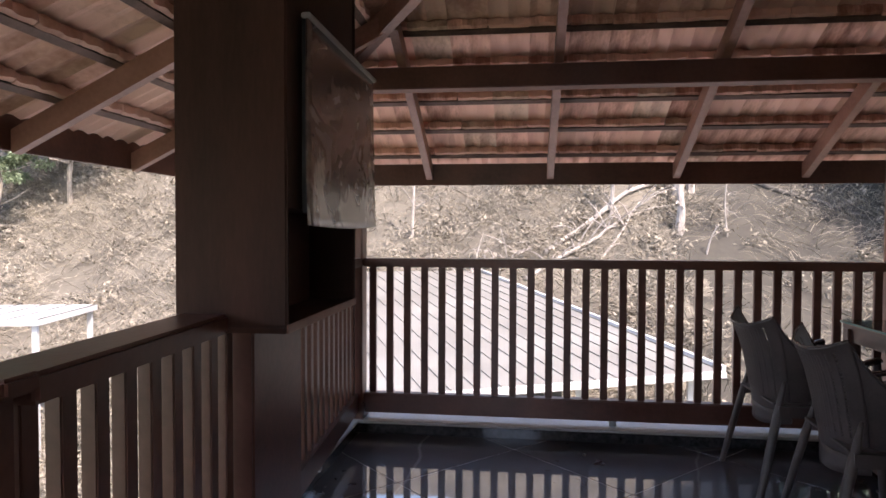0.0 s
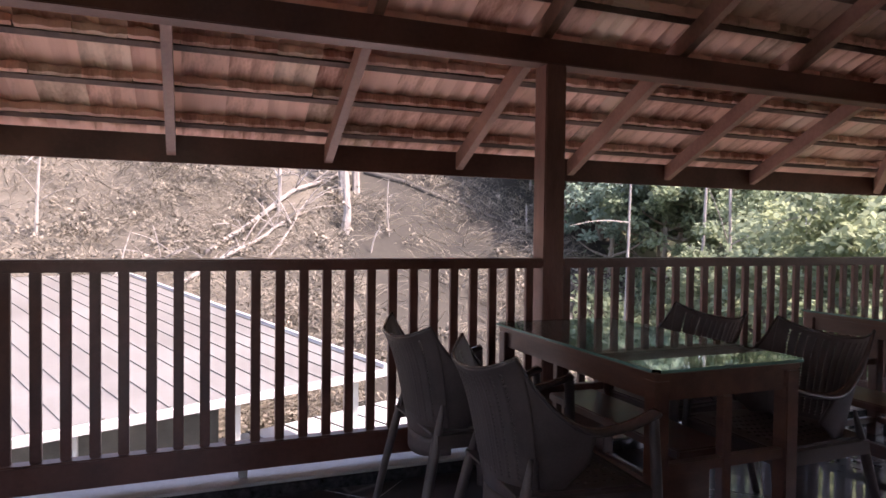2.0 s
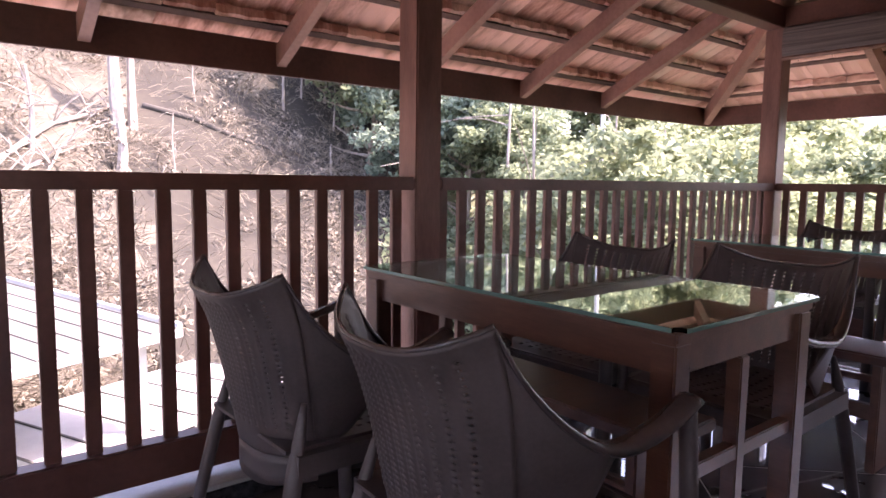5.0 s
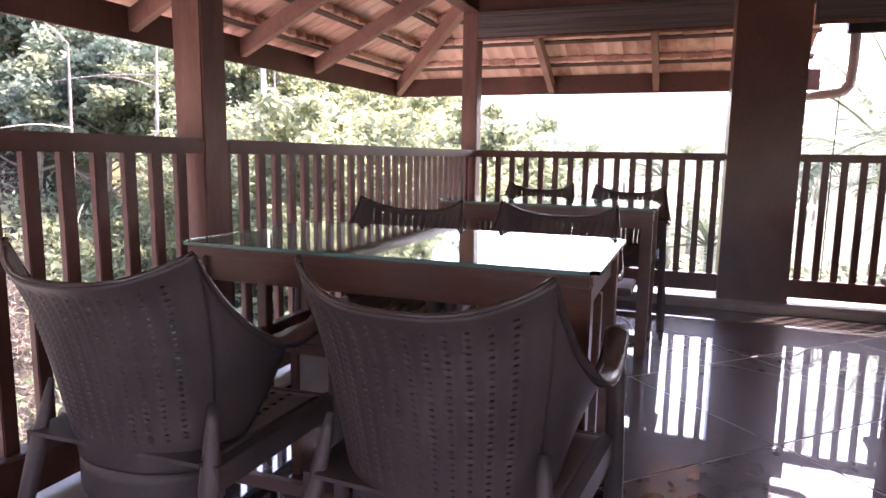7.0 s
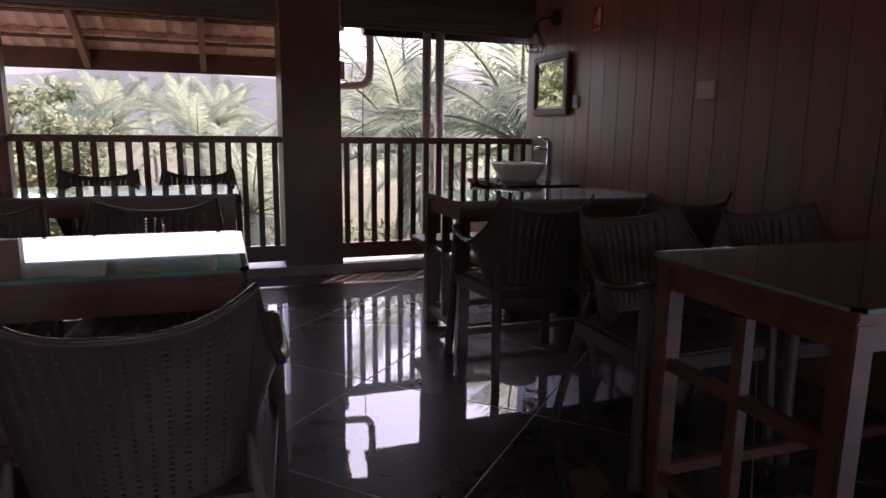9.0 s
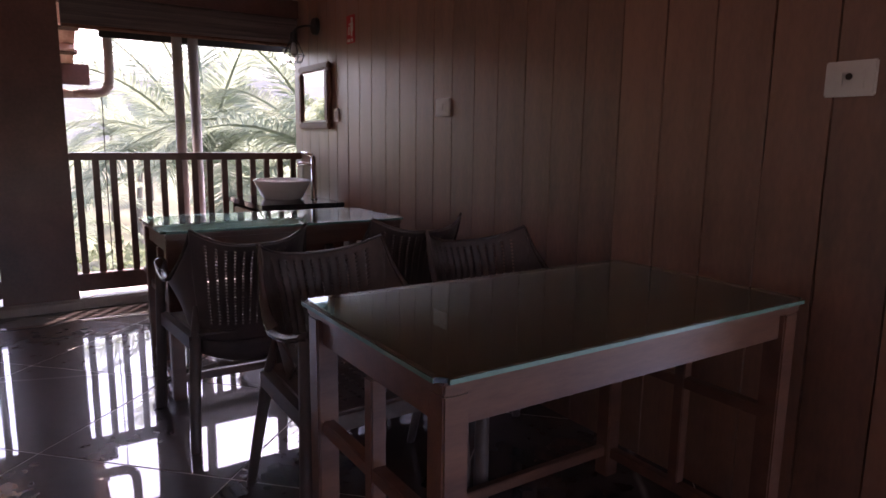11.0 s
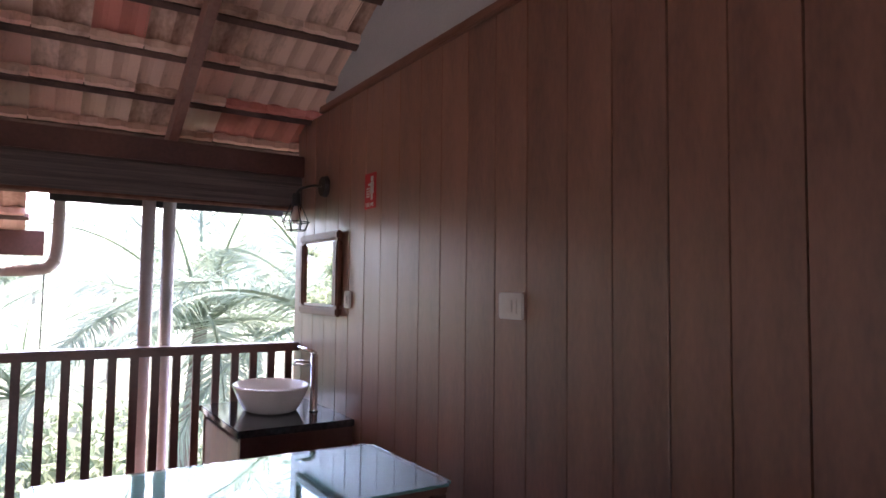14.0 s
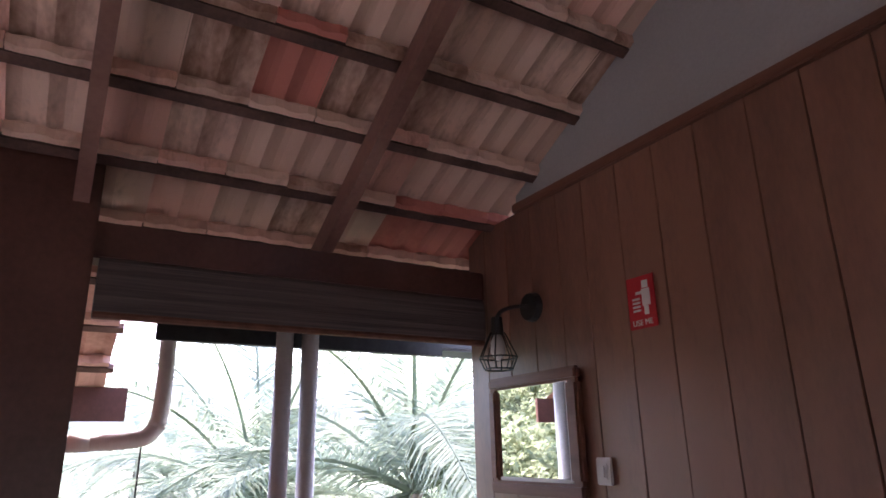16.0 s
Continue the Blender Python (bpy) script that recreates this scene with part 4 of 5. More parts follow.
def build_chair():
    ch = empty("armchair", 0, 0)
    bk = part("backrest", shell_grid(bmesh.new(), back_at, 70, 64, lambda i, j: 9 < j < 60 and i % 5 == 2 and j % 2 == 1 and 3 < i < 66, 0.008), PLASTIC, ch, "woven-look perforated backrest", True)
    part("seat", shell_grid(bmesh.new(), seat_at, 30, 30, lambda i, j: 2 < j < 27 and i % 3 == 1 and j % 2 == 1 and 2 < i < 28, 0.008), PLASTIC, ch, "woven-look perforated seat")
    rim = [back_at(u / 10, 1.0) for u in range(-10, 11)]
    part("rim", tube(bmesh.new(), rim, 0.0055, 7), PLASTIC_GLOSS, bk, "", True)
    part("apron", shell_grid(bmesh.new(), lambda u, v: Vector((0.215, 0.235 * u, 0.36 + 0.06 * v)), 8, 2, lambda i, j: False, 0.012), PLASTIC, ch)
    part("lower_back", shell_grid(bmesh.new(), lambda u, v: back_at(u, 0.0) + Vector((0.004, 0, -0.085 * (1 - v) * (1 - 0.35 * u * u))), 14, 3, lambda i, j: False, 0.010), PLASTIC, ch, "plain smooth band under the backrest", True)
    for s in (-1, 1):
        arm = smooth_line([(-0.224, s * 0.221, 0.824), (-0.17, s * 0.234, 0.735), (-0.09, s * 0.252, 0.655), (0.00, s * 0.260, 0.612), (0.12, s * 0.258, 0.622), (0.215, s * 0.250, 0.65)], 5)
        n = len(arm)
        part("armrest", tube(bmesh.new(), arm, [0.006 + 0.019 * min(1.0, (i / (n * 0.6)) ** 1.5) for i in range(n)], 9, 0.5), PLASTIC_GLOSS, ch, "", True)

        def side(u, v, s=s, arm=arm):
            k = (u + 1) / 2 * (len(arm) - 1) * 0.62
            i = min(len(arm) - 2, int(k))
            top = arm[i].lerp(arm[i + 1], k - i)
            low = Vector((-0.2 + 0.22 * (u + 1) / 2, s * 0.205, 0.40 + 0.10 * ((u + 1) / 2) ** 2))
            f = (u + 1) / 2
            rear = Vector((-0.2, s * 0.205, 0.40)).lerp(arm[0], v)
            return low.lerp(top, v) + (back_at(s * 0.965, v) - rear) * (1 - f) ** 2      # grows out of the backrest's edge
        part("side_panel", shell_grid(bmesh.new(), side, 20, 16, lambda i, j: False, 0.006), PLASTIC, ch, "smooth curved side panel", True)
        part("leg", tube(bmesh.new(), smooth_line([(0.205, s * 0.250, 0.645), (0.215, s * 0.256, 0.45), (0.225, s * 0.262, 0.22), (0.24, s * 0.272, 0.0)], 4), [0.020 + 0.0004 * i for i in range(13)], 8, 0.75), PLASTIC, ch, "", True)
        part("leg", tube(bmesh.new(), smooth_line([(-0.165, s * 0.200, 0.53), (-0.200, s * 0.216, 0.38), (-0.250, s * 0.238, 0.16), (-0.285, s * 0.252, 0.0)], 4), [0.008 + 0.014 * min(1.0, i / 4) - 0.0006 * max(0, i - 5) for i in range(13)], 8, 0.8), PLASTIC, ch, "", True)
        part("seat_rail", beam_between(bmesh.new(), (-0.2, s * 0.222, 0.375), (0.215, s * 0.245, 0.375), 0.03, 0.05), PLASTIC, ch)
    return tagged(ch, "dark brown plastic armchair with a woven-look perforated back", "chair", "armchairs at the dining tables")


chair = build_chair()
# back place, middle along y, heading (0 faces east), small turn
SEATS = [(1.455, 3.275, 0, 2), (1.50, 2.635, 0, -3), (3.02, 3.30, 180, 2), (3.04, 2.72, 180, -2),
         (5.03, 3.20, 180, 1), (5.03, 2.62, 180, -2), (2.815, 1.16, 0, 1), (2.82, 0.405, 0, -2), (2.40, 1.035, 180, 2), (2.37, 0.44, 180, -3)]
for k, (bx, by, rz, tw) in enumerate(SEATS):
    m = pose(bx + (0.235 if rz == 0 else -0.235), by, 0, 0, 0, rz + tw)
    if k == 0:
        chair.matrix_basis = m
    else:
        copy_thing(chair, m)


def dining_table(x0, x1, y0, y1):
    cx, cy = (x0 + x1) / 2, (y0 + y1) / 2
    w, d = (x1 - x0) / 2 - 0.012, (y1 - y0) / 2 - 0.015
    g = empty("dining_table", cx, cy)
    part("tabletop", boxbm(-w, w, -d, d, 0.725, 0.749, bevel=0.004), TABLE, g)
    gl = bmesh.new()
    box(gl, -w - 0.012, w + 0.012, -d - 0.015, d + 0.015, 0.751, 0.761)
    vert = [e for e in gl.edges if abs(e.verts[0].co.z - e.verts[1].co.z) > 0.005]
    bmesh.ops.bevel(gl, geom=vert, offset=0.02, segments=3, affect="EDGES")
    gt = part("glass_top", gl, GLASS, g, "clear glass sheet")
    ex, ey = w + 0.0125, d + 0.0155
    ring = bmesh.new()
    for a in ((-ex - 0.002, -ex, -ey + 0.02, ey - 0.02), (ex, ex + 0.002, -ey + 0.02, ey - 0.02), (-ex + 0.02, ex - 0.02, -ey - 0.002, -ey), (-ex + 0.02, ex - 0.02, ey, ey + 0.002)):
        box(ring, *a, 0.7515, 0.7605)
    part("polished_edge", ring, GLASS_EDGE, gt, "pale green polished glass edge")
    for s in (-1, 1):
        part("apron", boxbm(s * (w - 0.03) - 0.012, s * (w - 0.03) + 0.012, -d + 0.05, d - 0.05, 0.655, 0.725, bevel=0.003), TABLE, g)
        part("apron", boxbm(-w + 0.05, w - 0.05, s * (d - 0.03) - 0.012, s * (d - 0.03) + 0.012, 0.655, 0.725, bevel=0.003), TABLE, g)
        part("middle_bar", boxbm(-0.018, 0.018, s * (d - 0.03) - 0.018, s * (d - 0.03) + 0.018, 0.105, 0.655, bevel=0.003), TABLE, g)
        for z in (0.42, 0.07):
            part("stretcher", boxbm(-w + 0.05, w - 0.05, s * (d - 0.03) - 0.016, s * (d - 0.03) + 0.016, z, z + 0.035, bevel=0.003), TABLE, g)
        part("long_stretcher", boxbm(s * (w - 0.03) - 0.014, s * (w - 0.03) + 0.014, -d + 0.05, d - 0.05, 0.075, 0.11, bevel=0.003), TABLE, g)
        for q in (-1, 1):
            part("leg", boxbm(s * (w - 0.03) - 0.028, s * (w - 0.03) + 0.028, q * (d - 0.03) - 0.028, q * (d - 0.03) + 0.028, 0.0, 0.725, bevel=0.004), TABLE, g)
    return tagged(g, "reddish-brown wooden dining table with a glass top", "table", "dining tables")


dining_table(1.97, 2.60, 2.42, 3.54)
dining_table(3.90, 4.52, 2.39, 3.54)
dining_table(3.29, 3.90, 0.22, 1.395)
dining_table(1.25, 1.905, 0.16, 1.31)


def bench(x, y, ln, w=0.27, rz=90):
    g = empty("bench", x, y, 0, rz)
    part("plank", boxbm(-ln / 2, ln / 2, -w / 2, w / 2, 0.40, 0.435, bevel=0.006), TABLE, g)
    for s in (-1, 1):
        lb = boxbm(s * (ln / 2 - 0.10) - 0.016, s * (ln / 2 - 0.10) + 0.016, -w / 2 + 0.015, w / 2 - 0.015, 0.0, 0.40, bevel=0.004)
        part("slab_leg", lb, TABLE, g)
    part("stretcher", boxbm(-ln / 2 + 0.1, ln / 2 - 0.1, -0.015, 0.015, 0.16, 0.22, bevel=0.003), TABLE, g)
    return tagged(g, "low reddish-brown wooden bench with slab legs", "bench", "benches beside the tables")


bench(3.62, 2.96, 1.0)
bench(2.33, 3.02, 0.86, 0.24)
bench(4.22, 0.80, 1.05)

# ---- washbasin corner ----
ct = empty("wash_counter", 4.92, 0.30)
part("worktop", boxbm(-0.40, 0.38, -0.30, 0.28, 0.69, 0.725, bevel=0.004), GRANITE, ct, "black polished granite worktop")
part("front_panel", boxbm(-0.38, -0.345, -0.30, 0.26, 0.0, 0.69, bevel=0.003), WOOD, ct)
part("front_panel", boxbm(0.325, 0.36, -0.30, 0.26, 0.0, 0.69, bevel=0.003), TABLE, ct)
dr = part("door", boxbm(-0.345, 0.325, 0.235, 0.258, 0.04, 0.66, bevel=0.004), PANEL, ct, "brown wooden cabinet door")
part("handle", tube(bmesh.new(), smooth_line([(-0.28, 0.258, 0.44), (-0.28, 0.29, 0.46), (-0.28, 0.29, 0.52), (-0.28, 0.258, 0.54)], 4), 0.006, 6), CHROME, dr, "chrome handle")
tagged(ct, "dark granite washbasin counter in the corner by the wall", "counter")

bs = empty("wash_basin", 4.96, 0.29, 0.725)
bb = bmesh.new()
NS = 28
prof = [(0.0, 0.0), (0.15, 0.0), (0.172, 0.012), (0.208, 0.07), (0.236, 0.125), (0.240, 0.135), (0.233, 0.139), (0.225, 0.132), (0.196, 0.07), (0.15, 0.028), (0.0, 0.022)]
rg = []
for r_, z_ in prof:
    rg.append([bb.verts.new((r_ * 1.02 * math.cos(2 * math.pi * k / NS), r_ * 0.82 * math.sin(2 * math.pi * k / NS), z_)) for k in range(NS)])
for a, b in zip(rg, rg[1:]):
    for k in range(NS):
        bb.faces.new((a[k], a[(k + 1) % NS], b[(k + 1) % NS], b[k]))
bmesh.ops.remove_doubles(bb, verts=bb.verts, dist=1e-5)
bmesh.ops.recalc_face_normals(bb, faces=bb.faces)
part("bowl", bb, CERAMIC, bs, "", True)
part("drain", tube(bmesh.new(), [(0, 0, 0.02), (0, 0, 0.027)], 0.025, 14), CHROME, bs)
tagged(bs, "white oval ceramic vessel basin on the counter", "washbasin")

fc = empty("faucet", 4.80, 0.11, 0.725)
part("body", tube(bmesh.new(), [(0, 0, 0), (0, 0, 0.012), (0, 0, 0.30)], [0.026, 0.02, 0.019], 14), CHROME, fc, "", True)
part("spout", tube(bmesh.new(), [(0.0, 0.0, 0.25), (0.09, 0.07, 0.255), (0.10, 0.078, 0.235)], [0.014, 0.012, 0.011], 10), CHROME, fc, "", True)
part("lever", tube(bmesh.new(), [(0, 0, 0.30), (0.01, 0.01, 0.315), (0.085, 0.06, 0.335)], [0.018, 0.012, 0.007], 8), CHROME, fc, "", True)
tagged(fc, "tall chrome mixer tap beside the basin", "tap")

# ---- things on the panelled wall ----
mr = empty("wall_mirror", 0, 0)
MX0, MX1, MZ0, MZ1 = 4.70, 5.26, 1.225, 1.685
for a in ((MX0, MX1, 0.004, 0.04, MZ0, MZ0 + 0.05), (MX0, MX1, 0.004, 0.04, MZ1 - 0.05, MZ1), (MX0, MX0 + 0.065, 0.004, 0.04, MZ0 + 0.05, MZ1 - 0.05), (MX1 - 0.05, MX1, 0.004, 0.04, MZ0 + 0.05, MZ1 - 0.05)):
    part("frame_bar", boxbm(*a, bevel=0.01), TRIM, mr, "brown moulded frame")
part("mirror_pane", boxbm(MX0 + 0.06, MX1 - 0.045, 0.006, 0.022, MZ0 + 0.045, MZ1 - 0.045), MIRROR, mr, "silvered mirror pane")
part("bevel_strip", boxbm(MX0 + 0.065, MX0 + 0.078, 0.02, 0.027, MZ0 + 0.05, MZ1 - 0.05, bevel=0.004), WHITE, mr, "pale inner slip of the frame")
part("bevel_strip", boxbm(MX0 + 0.078, MX1 - 0.05, 0.02, 0.027, MZ0 + 0.05, MZ0 + 0.064, bevel=0.004), WHITE, mr, "pale inner slip of the frame")
tagged(mr, "rectangular wall mirror in a brown wooden frame", "mirror")


def wall_plate(x0, x1, z0, z1, kind):
    g = empty("wall_" + kind, (x0 + x1) / 2, 0.0, (z0 + z1) / 2)
    w, h = (x1 - x0) / 2, (z1 - z0) / 2
    pl = part("plate", boxbm(-w, w, 0.003, 0.014, -h, h, bevel=0.004), WHITE, g)
    part("inner_frame", boxbm(-w * 0.62, w * 0.62, 0.014, 0.018, -h * 0.6, h * 0.6, bevel=0.002), WHITE, g)
    if kind == "switch":
        part("rocker", boxbm(-w * 0.3, w * 0.3, 0.018, 0.023, -h * 0.45, h * 0.45, bevel=0.002), WHITE, g)
    else:
        part("pin_hole", tube(bmesh.new(), [(0, 0.018, 0.005), (0, 0.0195, 0.005)], 0.009, 10), BLACK, g)
        part("rocker", boxbm(w * 0.2, w * 0.5, 0.018, 0.022, -h * 0.4, h * 0.4, bevel=0.002), WHITE, g)
    return tagged(g, "white plastic " + ("light switch plate" if kind == "switch" else "socket plate") + " on the planked wall", kind, "plates on the planked wall")


wall_plate(3.20, 3.332, 1.281, 1.372, "switch")
wall_plate(4.584, 4.658, 1.274, 1.364, "switch")
wall_plate(1.215, 1.345, 1.288, 1.381, "socket")

sg = empty("sign", 4.381, 0.0, 1.857)
part("board", boxbm(-0.06, 0.06, 0.003, 0.008, -0.088, 0.088, bevel=0.002), RED, sg)
pict = bmesh.new()
box(pict, -0.035, -0.010, 0.008, 0.010, 0.045, 0.070)
box(pict, -0.040, -0.006, 0.008, 0.010, -0.015, 0.042)
box(pict, -0.030, -0.012, 0.008, 0.010, -0.045, -0.016)
box(pict, -0.006, 0.020, 0.008, 0.010, 0.026, 0.036)
part("pictogram", pict, WHITE, sg, "plain white pictogram shapes")
for k in range(4):
    part("text_bar", boxbm(0.004, 0.036, 0.008, 0.010, 0.008 - k * 0.013, 0.015 - k * 0.013), WHITE, sg)
tc = bpy.data.curves.new("sign_words", "FONT")
tc.body, tc.size, tc.extrude, tc.align_x = "USE ME", 0.027, 0.001, "CENTER"
tm = new("words", tc)
tm.data.materials.append(WHITE)
dg = bpy.context.evaluated_depsgraph_get()
words = bpy.data.meshes.new_from_object(tm.evaluated_get(dg))
bpy.data.objects.remove(tm)
wo = new("words", words)
wo.parent = sg
wo.matrix_basis = pose(0, 0.0095, -0.078, 90, 0, 180)
tagged(sg, "small red sign with white figure and words on the wall", "sign")

wl = empty("wall_lamp", 4.957, 0.0, 1.93)
part("backplate", tube(bmesh.new(), [(0, 0.004, 0.02), (0, 0.03, 0.02)], [0.062, 0.055], 18), BLACK, wl)
part("arm", tube(bmesh.new(), smooth_line([(0, 0.03, 0.02), (0.02, 0.08, 0.02), (0.03, 0.14, 0.0), (0.035, 0.165, -0.03)], 4), 0.008, 8), BLACK, wl)
part("socket", tube(bmesh.new(), [(0.035, 0.165, -0.03), (0.035, 0.165, -0.10)], [0.022, 0.026], 14), BLACK, wl)
part("bulb", tube(bmesh.new(), [(0.035, 0.165, -0.10), (0.035, 0.165, -0.13), (0.035, 0.165, -0.17), (0.035, 0.165, -0.20)], [0.014, 0.028, 0.03, 0.008], 14), WHITE, wl, "unlit white bulb", True)
cg = bmesh.new()
for k in range(8):
    a = 2 * math.pi * k / 8
    tube(cg, [(0.035 + 0.028 * math.cos(a), 0.165 + 0.028 * math.sin(a), -0.09), (0.035 + 0.075 * math.cos(a), 0.165 + 0.075 * math.sin(a), -0.19), (0.035 + 0.055 * math.cos(a), 0.165 + 0.055 * math.sin(a), -0.235)], 0.003, 4)
for rr_, zz in ((0.075, -0.19), (0.055, -0.235)):
    tube(cg, [(0.035 + rr_ * math.cos(2 * math.pi * k / 24), 0.165 + rr_ * math.sin(2 * math.pi * k / 24), zz) for k in range(25)], 0.003, 4)
part("cage", cg, BLACK, wl, "black wire cage")
tagged(wl, "black wall lamp with a wire cage and bulb", "lamp")

# marbled glossy panel on the pillar's cladding
SW_M = material("marbled_gloss", (0.055, 0.030, 0.021), (0.30, 0.20, 0.15), 0.26, 3.2, (1, 1, 1.6), 0.05, 9.0, rough_var=0.08, coat=0.35)


def cream_swirls(m):
    """Cream flames that rise from the foot of the sheet over the brown marbling."""
    nt = m.node_tree
    n, l, b = nt.nodes, nt.links, nt.nodes["Principled BSDF"]
    for node in n:
        if node.type == "TEX_NOISE":
            node.inputs["Distortion"].default_value = 1.8
    tc, mp, tex = n.new("ShaderNodeTexCoord"), n.new("ShaderNodeMapping"), n.new("ShaderNodeTexNoise")
    mp.inputs["Scale"].default_value = (3.2, 3.2, 2.2)
    tex.inputs["Scale"].default_value, tex.inputs["Detail"].default_value, tex.inputs["Distortion"].default_value = 1.3, 3.0, 1.6
    l.new(tc.outputs["Object"], mp.inputs[0])
    l.new(mp.outputs[0], tex.inputs["Vector"])
    sep, low, mask, mix = n.new("ShaderNodeSeparateXYZ"), n.new("ShaderNodeMath"), n.new("ShaderNodeMapRange"), n.new("ShaderNodeMix")
    l.new(tc.outputs["Object"], sep.inputs[0])
    low.operation = "MULTIPLY_ADD"
    low.inputs[1].default_value = -1.15
    l.new(sep.outputs[2], low.inputs[0])
    l.new(tex.outputs[0], low.inputs[2])
    mask.inputs[1].default_value, mask.inputs[2].default_value = 0.36, 0.41
    l.new(low.outputs[0], mask.inputs[0])
    mix.data_type = "RGBA"
    l.new(mask.outputs[0], mix.inputs[0])
    l.new(b.inputs["Base Color"].links[0].from_socket, mix.inputs[6])
    mix.inputs[7].default_value = (0.84, 0.78, 0.68, 1)
    l.new(mix.outputs[2], b.inputs["Base Color"])


cream_swirls(SW_M)
hp = empty("hanging_panel", -0.226, 1.98, 1.22)
pb = bmesh.new()
shell_grid(pb, lambda u, v: Vector((0.012 + 0.008 * (1 - v) ** 3 + 0.005 * math.sin(u * 2.2) * (1 - v), 0.37 * u, 0.55 * v + 0.008 * u * u)), 20, 14, lambda i, j: False, 0.006)
part("sheet", pb, SW_M, hp, "", True)
part("backing", boxbm(-0.006, 0.008, -0.37, 0.36, 0.04, 0.55, bevel=0.003), BLACK, hp)
# no rail here: added pale strip draws the light line along the sheet's edge
part("edge_line", boxbm(-0.004, 0.022, -0.38, 0.38, 0.546, 0.560, bevel=0.003), PIPE, hp, "thin pale strip added for the sheet's light top edge")
tagged(hp, "glossy brown and cream marbled sheet hung on the pillar", "panel")

# ---- pieces of wall and floor ----
JOINTS = [PASSAGE, 1.137, 1.324, 1.51, 1.70, 1.892, 2.082, 2.263, 2.447, 2.624, 2.815, 3.002, 3.197, 3.373, 3.553, 3.740, 3.912, 4.100, 4.275, 4.448, 4.630, 4.780, 4.955, 5.13, 5.30, XE + 0.06]


def plank_bm(wdt, seed):
    """A long board whose edges wander a little, so that its joints open and close."""
    r = random.Random(seed)
    bm = bmesh.new()
    n = 14
    rings = []
    la, ra = r.uniform(0.0, 0.002), r.uniform(0.0, 0.002)
    for k in range(n + 1):
        z = 2.385 * k / n
        la = min(0.0026, max(0.0002, la + r.gauss(0, 0.0011)))
        ra = min(0.0026, max(0.0002, ra + r.gauss(0, 0.0011)))
        cup = r.uniform(-0.0008, 0.0008)
        rings.append([bm.verts.new(p) for p in ((la, -0.022, z), (la, -0.004, z), (la + 0.002, 0.0, z), (wdt / 2, cup, z), (wdt - ra - 0.002, 0.0, z), (wdt - ra, -0.004, z), (wdt - ra, -0.022, z))])
    for r0, r1 in zip(rings, rings[1:]):
        for q in range(6):
            bm.faces.new((r0[q], r1[q], r1[q + 1], r0[q + 1]))
    for ring in (rings[0], rings[-1]):
        bm.faces.new(ring)
    bmesh.ops.recalc_face_normals(bm, faces=bm.faces)
    return bm


for k, (xa, xb) in enumerate(zip(JOINTS, JOINTS[1:])):
    pk = part("plank", plank_bm(xb - xa, 300 + k), PANEL, wall)
    pk.matrix_basis = pose(xa, rng.uniform(-0.0012, 0.0012), 0)

# floor slabs laid on the diagonal, with pale joints between them
SL, GAP = 0.78, 0.0022
GROUT = material("pale_grout", (0.42, 0.40, 0.38), (0.60, 0.57, 0.54), 0.7, 5.0, bump=0.05)
grout = boxbm(-0.63, 5.27, 0.0, 3.735, -0.0115, -0.0012)
box(grout, -0.63, PASSAGE - 0.12, SOUTH_END, 0.0, -0.0115, -0.0012)
part("joint_bed", grout, GROUT, floor, "pale joint filling")


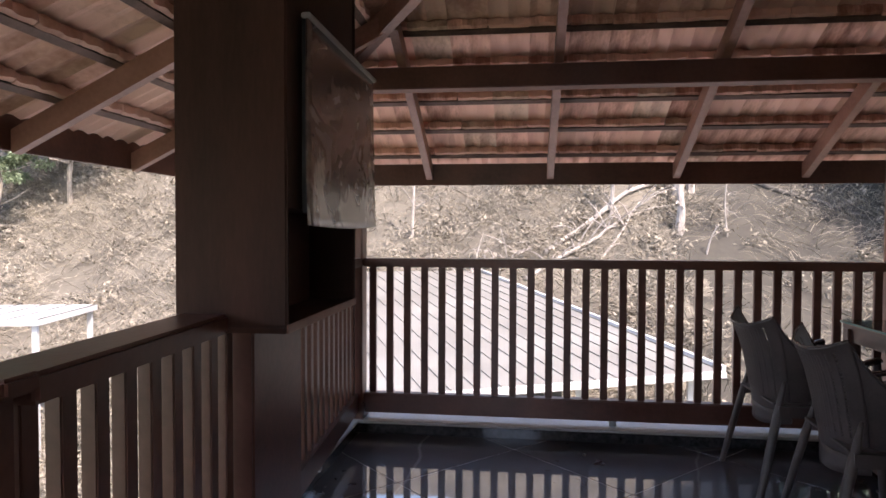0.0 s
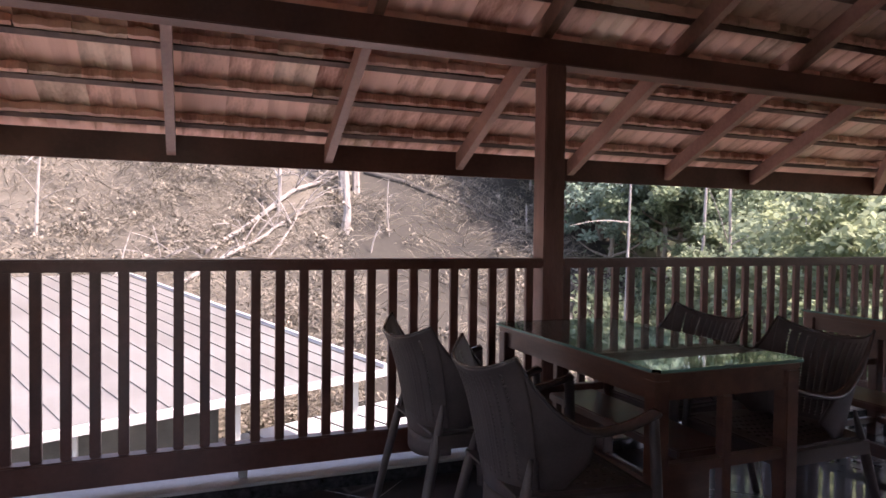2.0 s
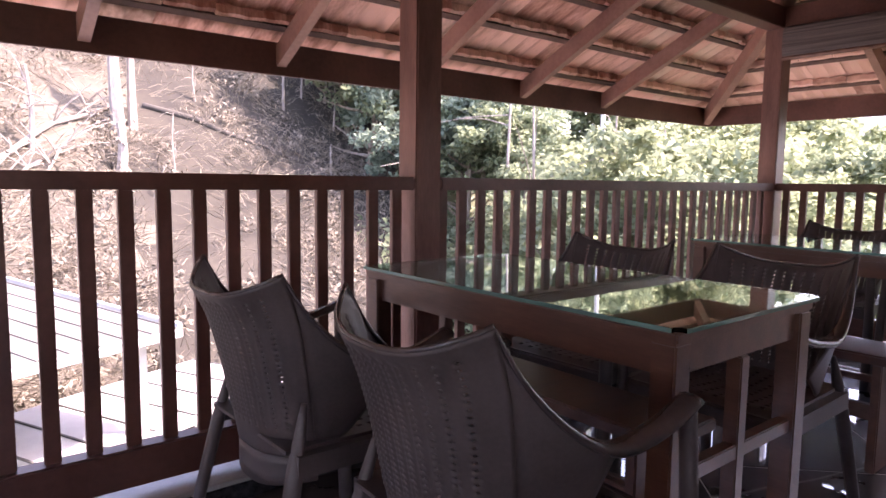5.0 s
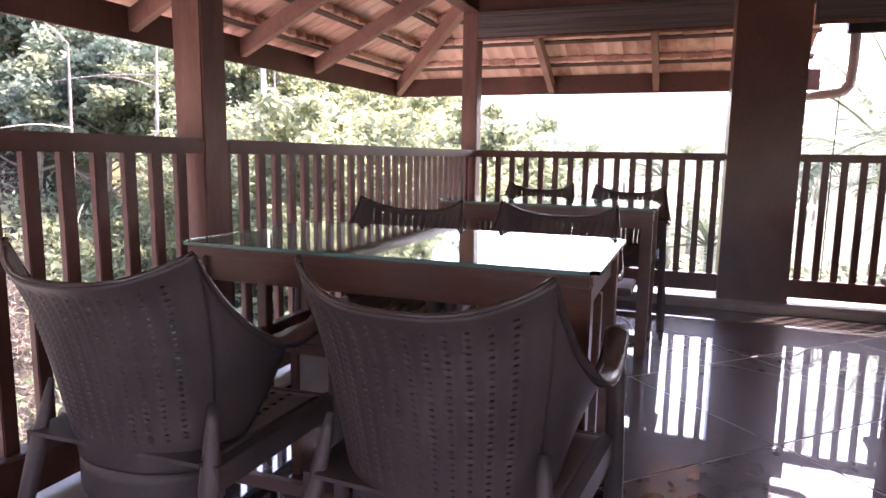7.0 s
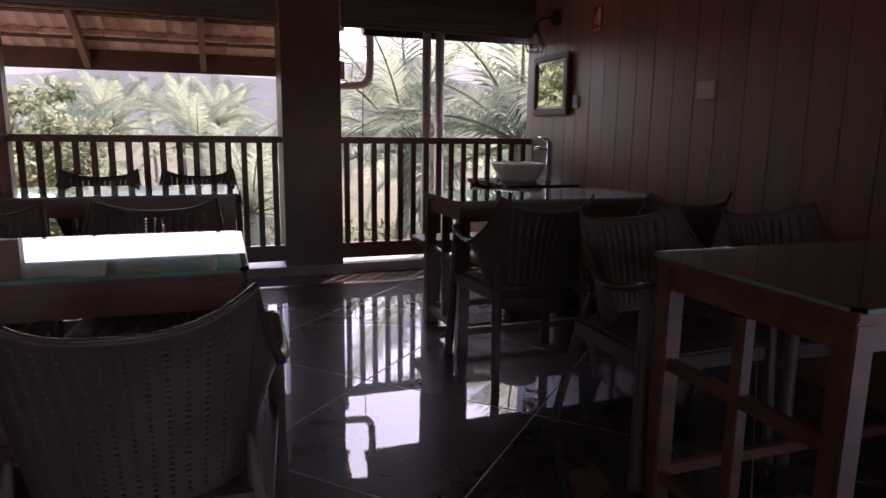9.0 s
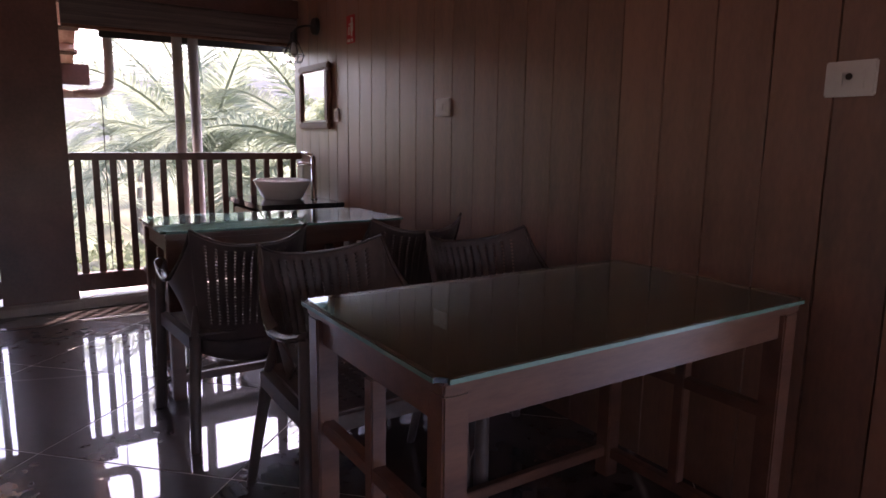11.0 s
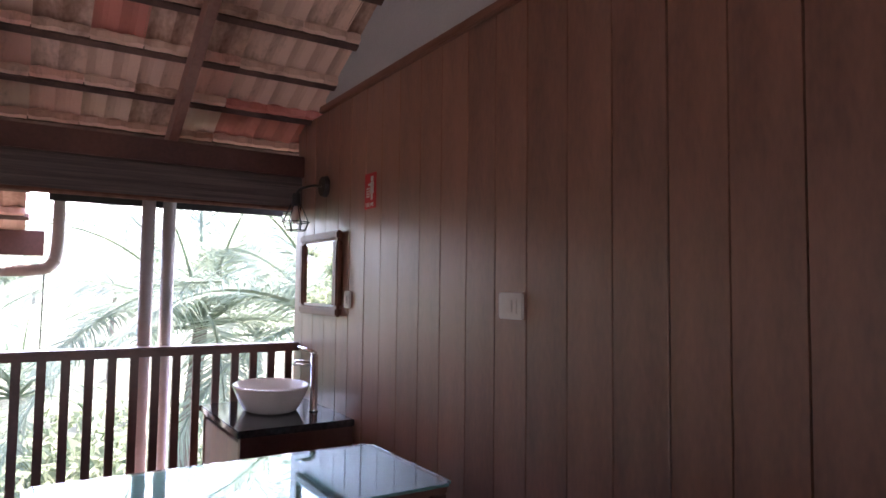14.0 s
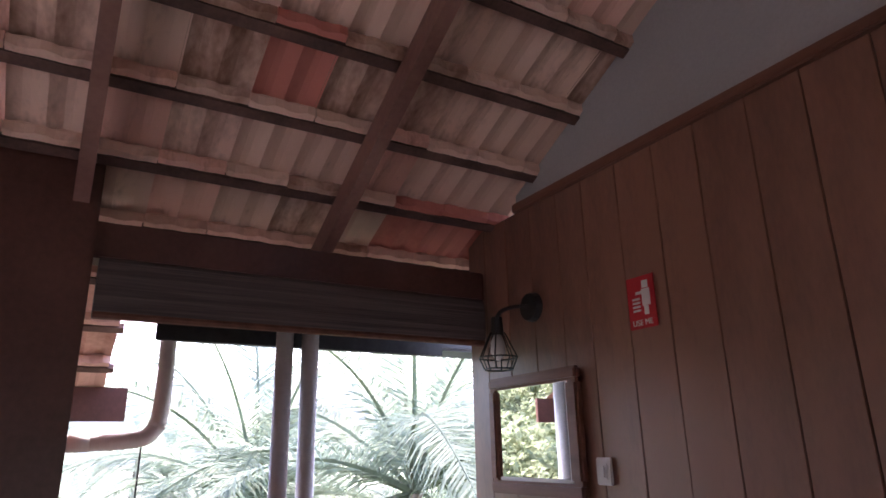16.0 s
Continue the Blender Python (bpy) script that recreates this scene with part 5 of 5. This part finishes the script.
def clip(poly, axis, limit, keep_over):
    out = []
    for p, q in zip(poly, poly[1:] + poly[:1]):
        ip, iq = (p[axis] >= limit) == keep_over, (q[axis] >= limit) == keep_over
        if ip:
            out.append(p)
        if ip != iq:
            out.append(p.lerp(q, (limit - p[axis]) / (q[axis] - p[axis])))
    return out


def slab_mesh(poly):
    bm = bmesh.new()
    lo, mid = [bm.verts.new((p.x, p.y, -0.0118)) for p in poly], [bm.verts.new((p.x, p.y, -0.0008)) for p in poly]
    c = sum(poly, Vector((0, 0))) / len(poly)
    hi = [bm.verts.new((p.x + (c.x - p.x) * 0.004, p.y + (c.y - p.y) * 0.004, 0.0)) for p in poly]
    bm.faces.new(hi)
    for r0, r1 in ((lo, mid), (mid, hi)):
        for k in range(len(poly)):
            n = (k + 1) % len(poly)
            bm.faces.new((r0[k], r0[n], r1[n], r1[k]))
    bmesh.ops.recalc_face_normals(bm, faces=bm.faces)
    me = bpy.data.meshes.new("floor_slab")
    bm.to_mesh(me)
    bm.free()
    me.materials.append(FLOOR)
    return me


HALF = (SL - GAP * 2) / math.sqrt(2)
SQUARE = [Vector((HALF, 0)), Vector((0, HALF)), Vector((-HALF, 0)), Vector((0, -HALF))]
whole = slab_mesh(SQUARE)
rs = random.Random(17)
STEP = SL * math.sqrt(2)
for i in range(-6, 12):
    for j in range(-6, 12):
        su, di = 4.96 + STEP * (i - 3.5), 0.06 + STEP * (j - 3.5)
        cx, cy = (su + di) / 2, (su - di) / 2
        for x0, x1, y0, y1 in ((-0.63, 5.27, 0.0, 3.735), (-0.63, PASSAGE - 0.12, SOUTH_END, 0.0)):
            if x0 < cx - HALF and cx + HALF < x1 and y0 < cy - HALF and cy + HALF < y1:
                share("floor_slab", whole, floor, pose(cx, cy, 0, rs.uniform(-0.07, 0.07), rs.uniform(-0.07, 0.07), 0))
                continue
            poly = [p + Vector((cx, cy)) for p in SQUARE]
            for axis, limit, over in ((0, x0, True), (0, x1, False), (1, y0, True), (1, y1, False)):
                poly = clip(poly, axis, limit, over) if poly else poly
            if len(poly) > 2 and max(p.x for p in poly) - min(p.x for p in poly) > 0.01 and max(p.y for p in poly) - min(p.y for p in poly) > 0.01:
                share("floor_slab", slab_mesh(poly), floor, pose(0, 0, 0))
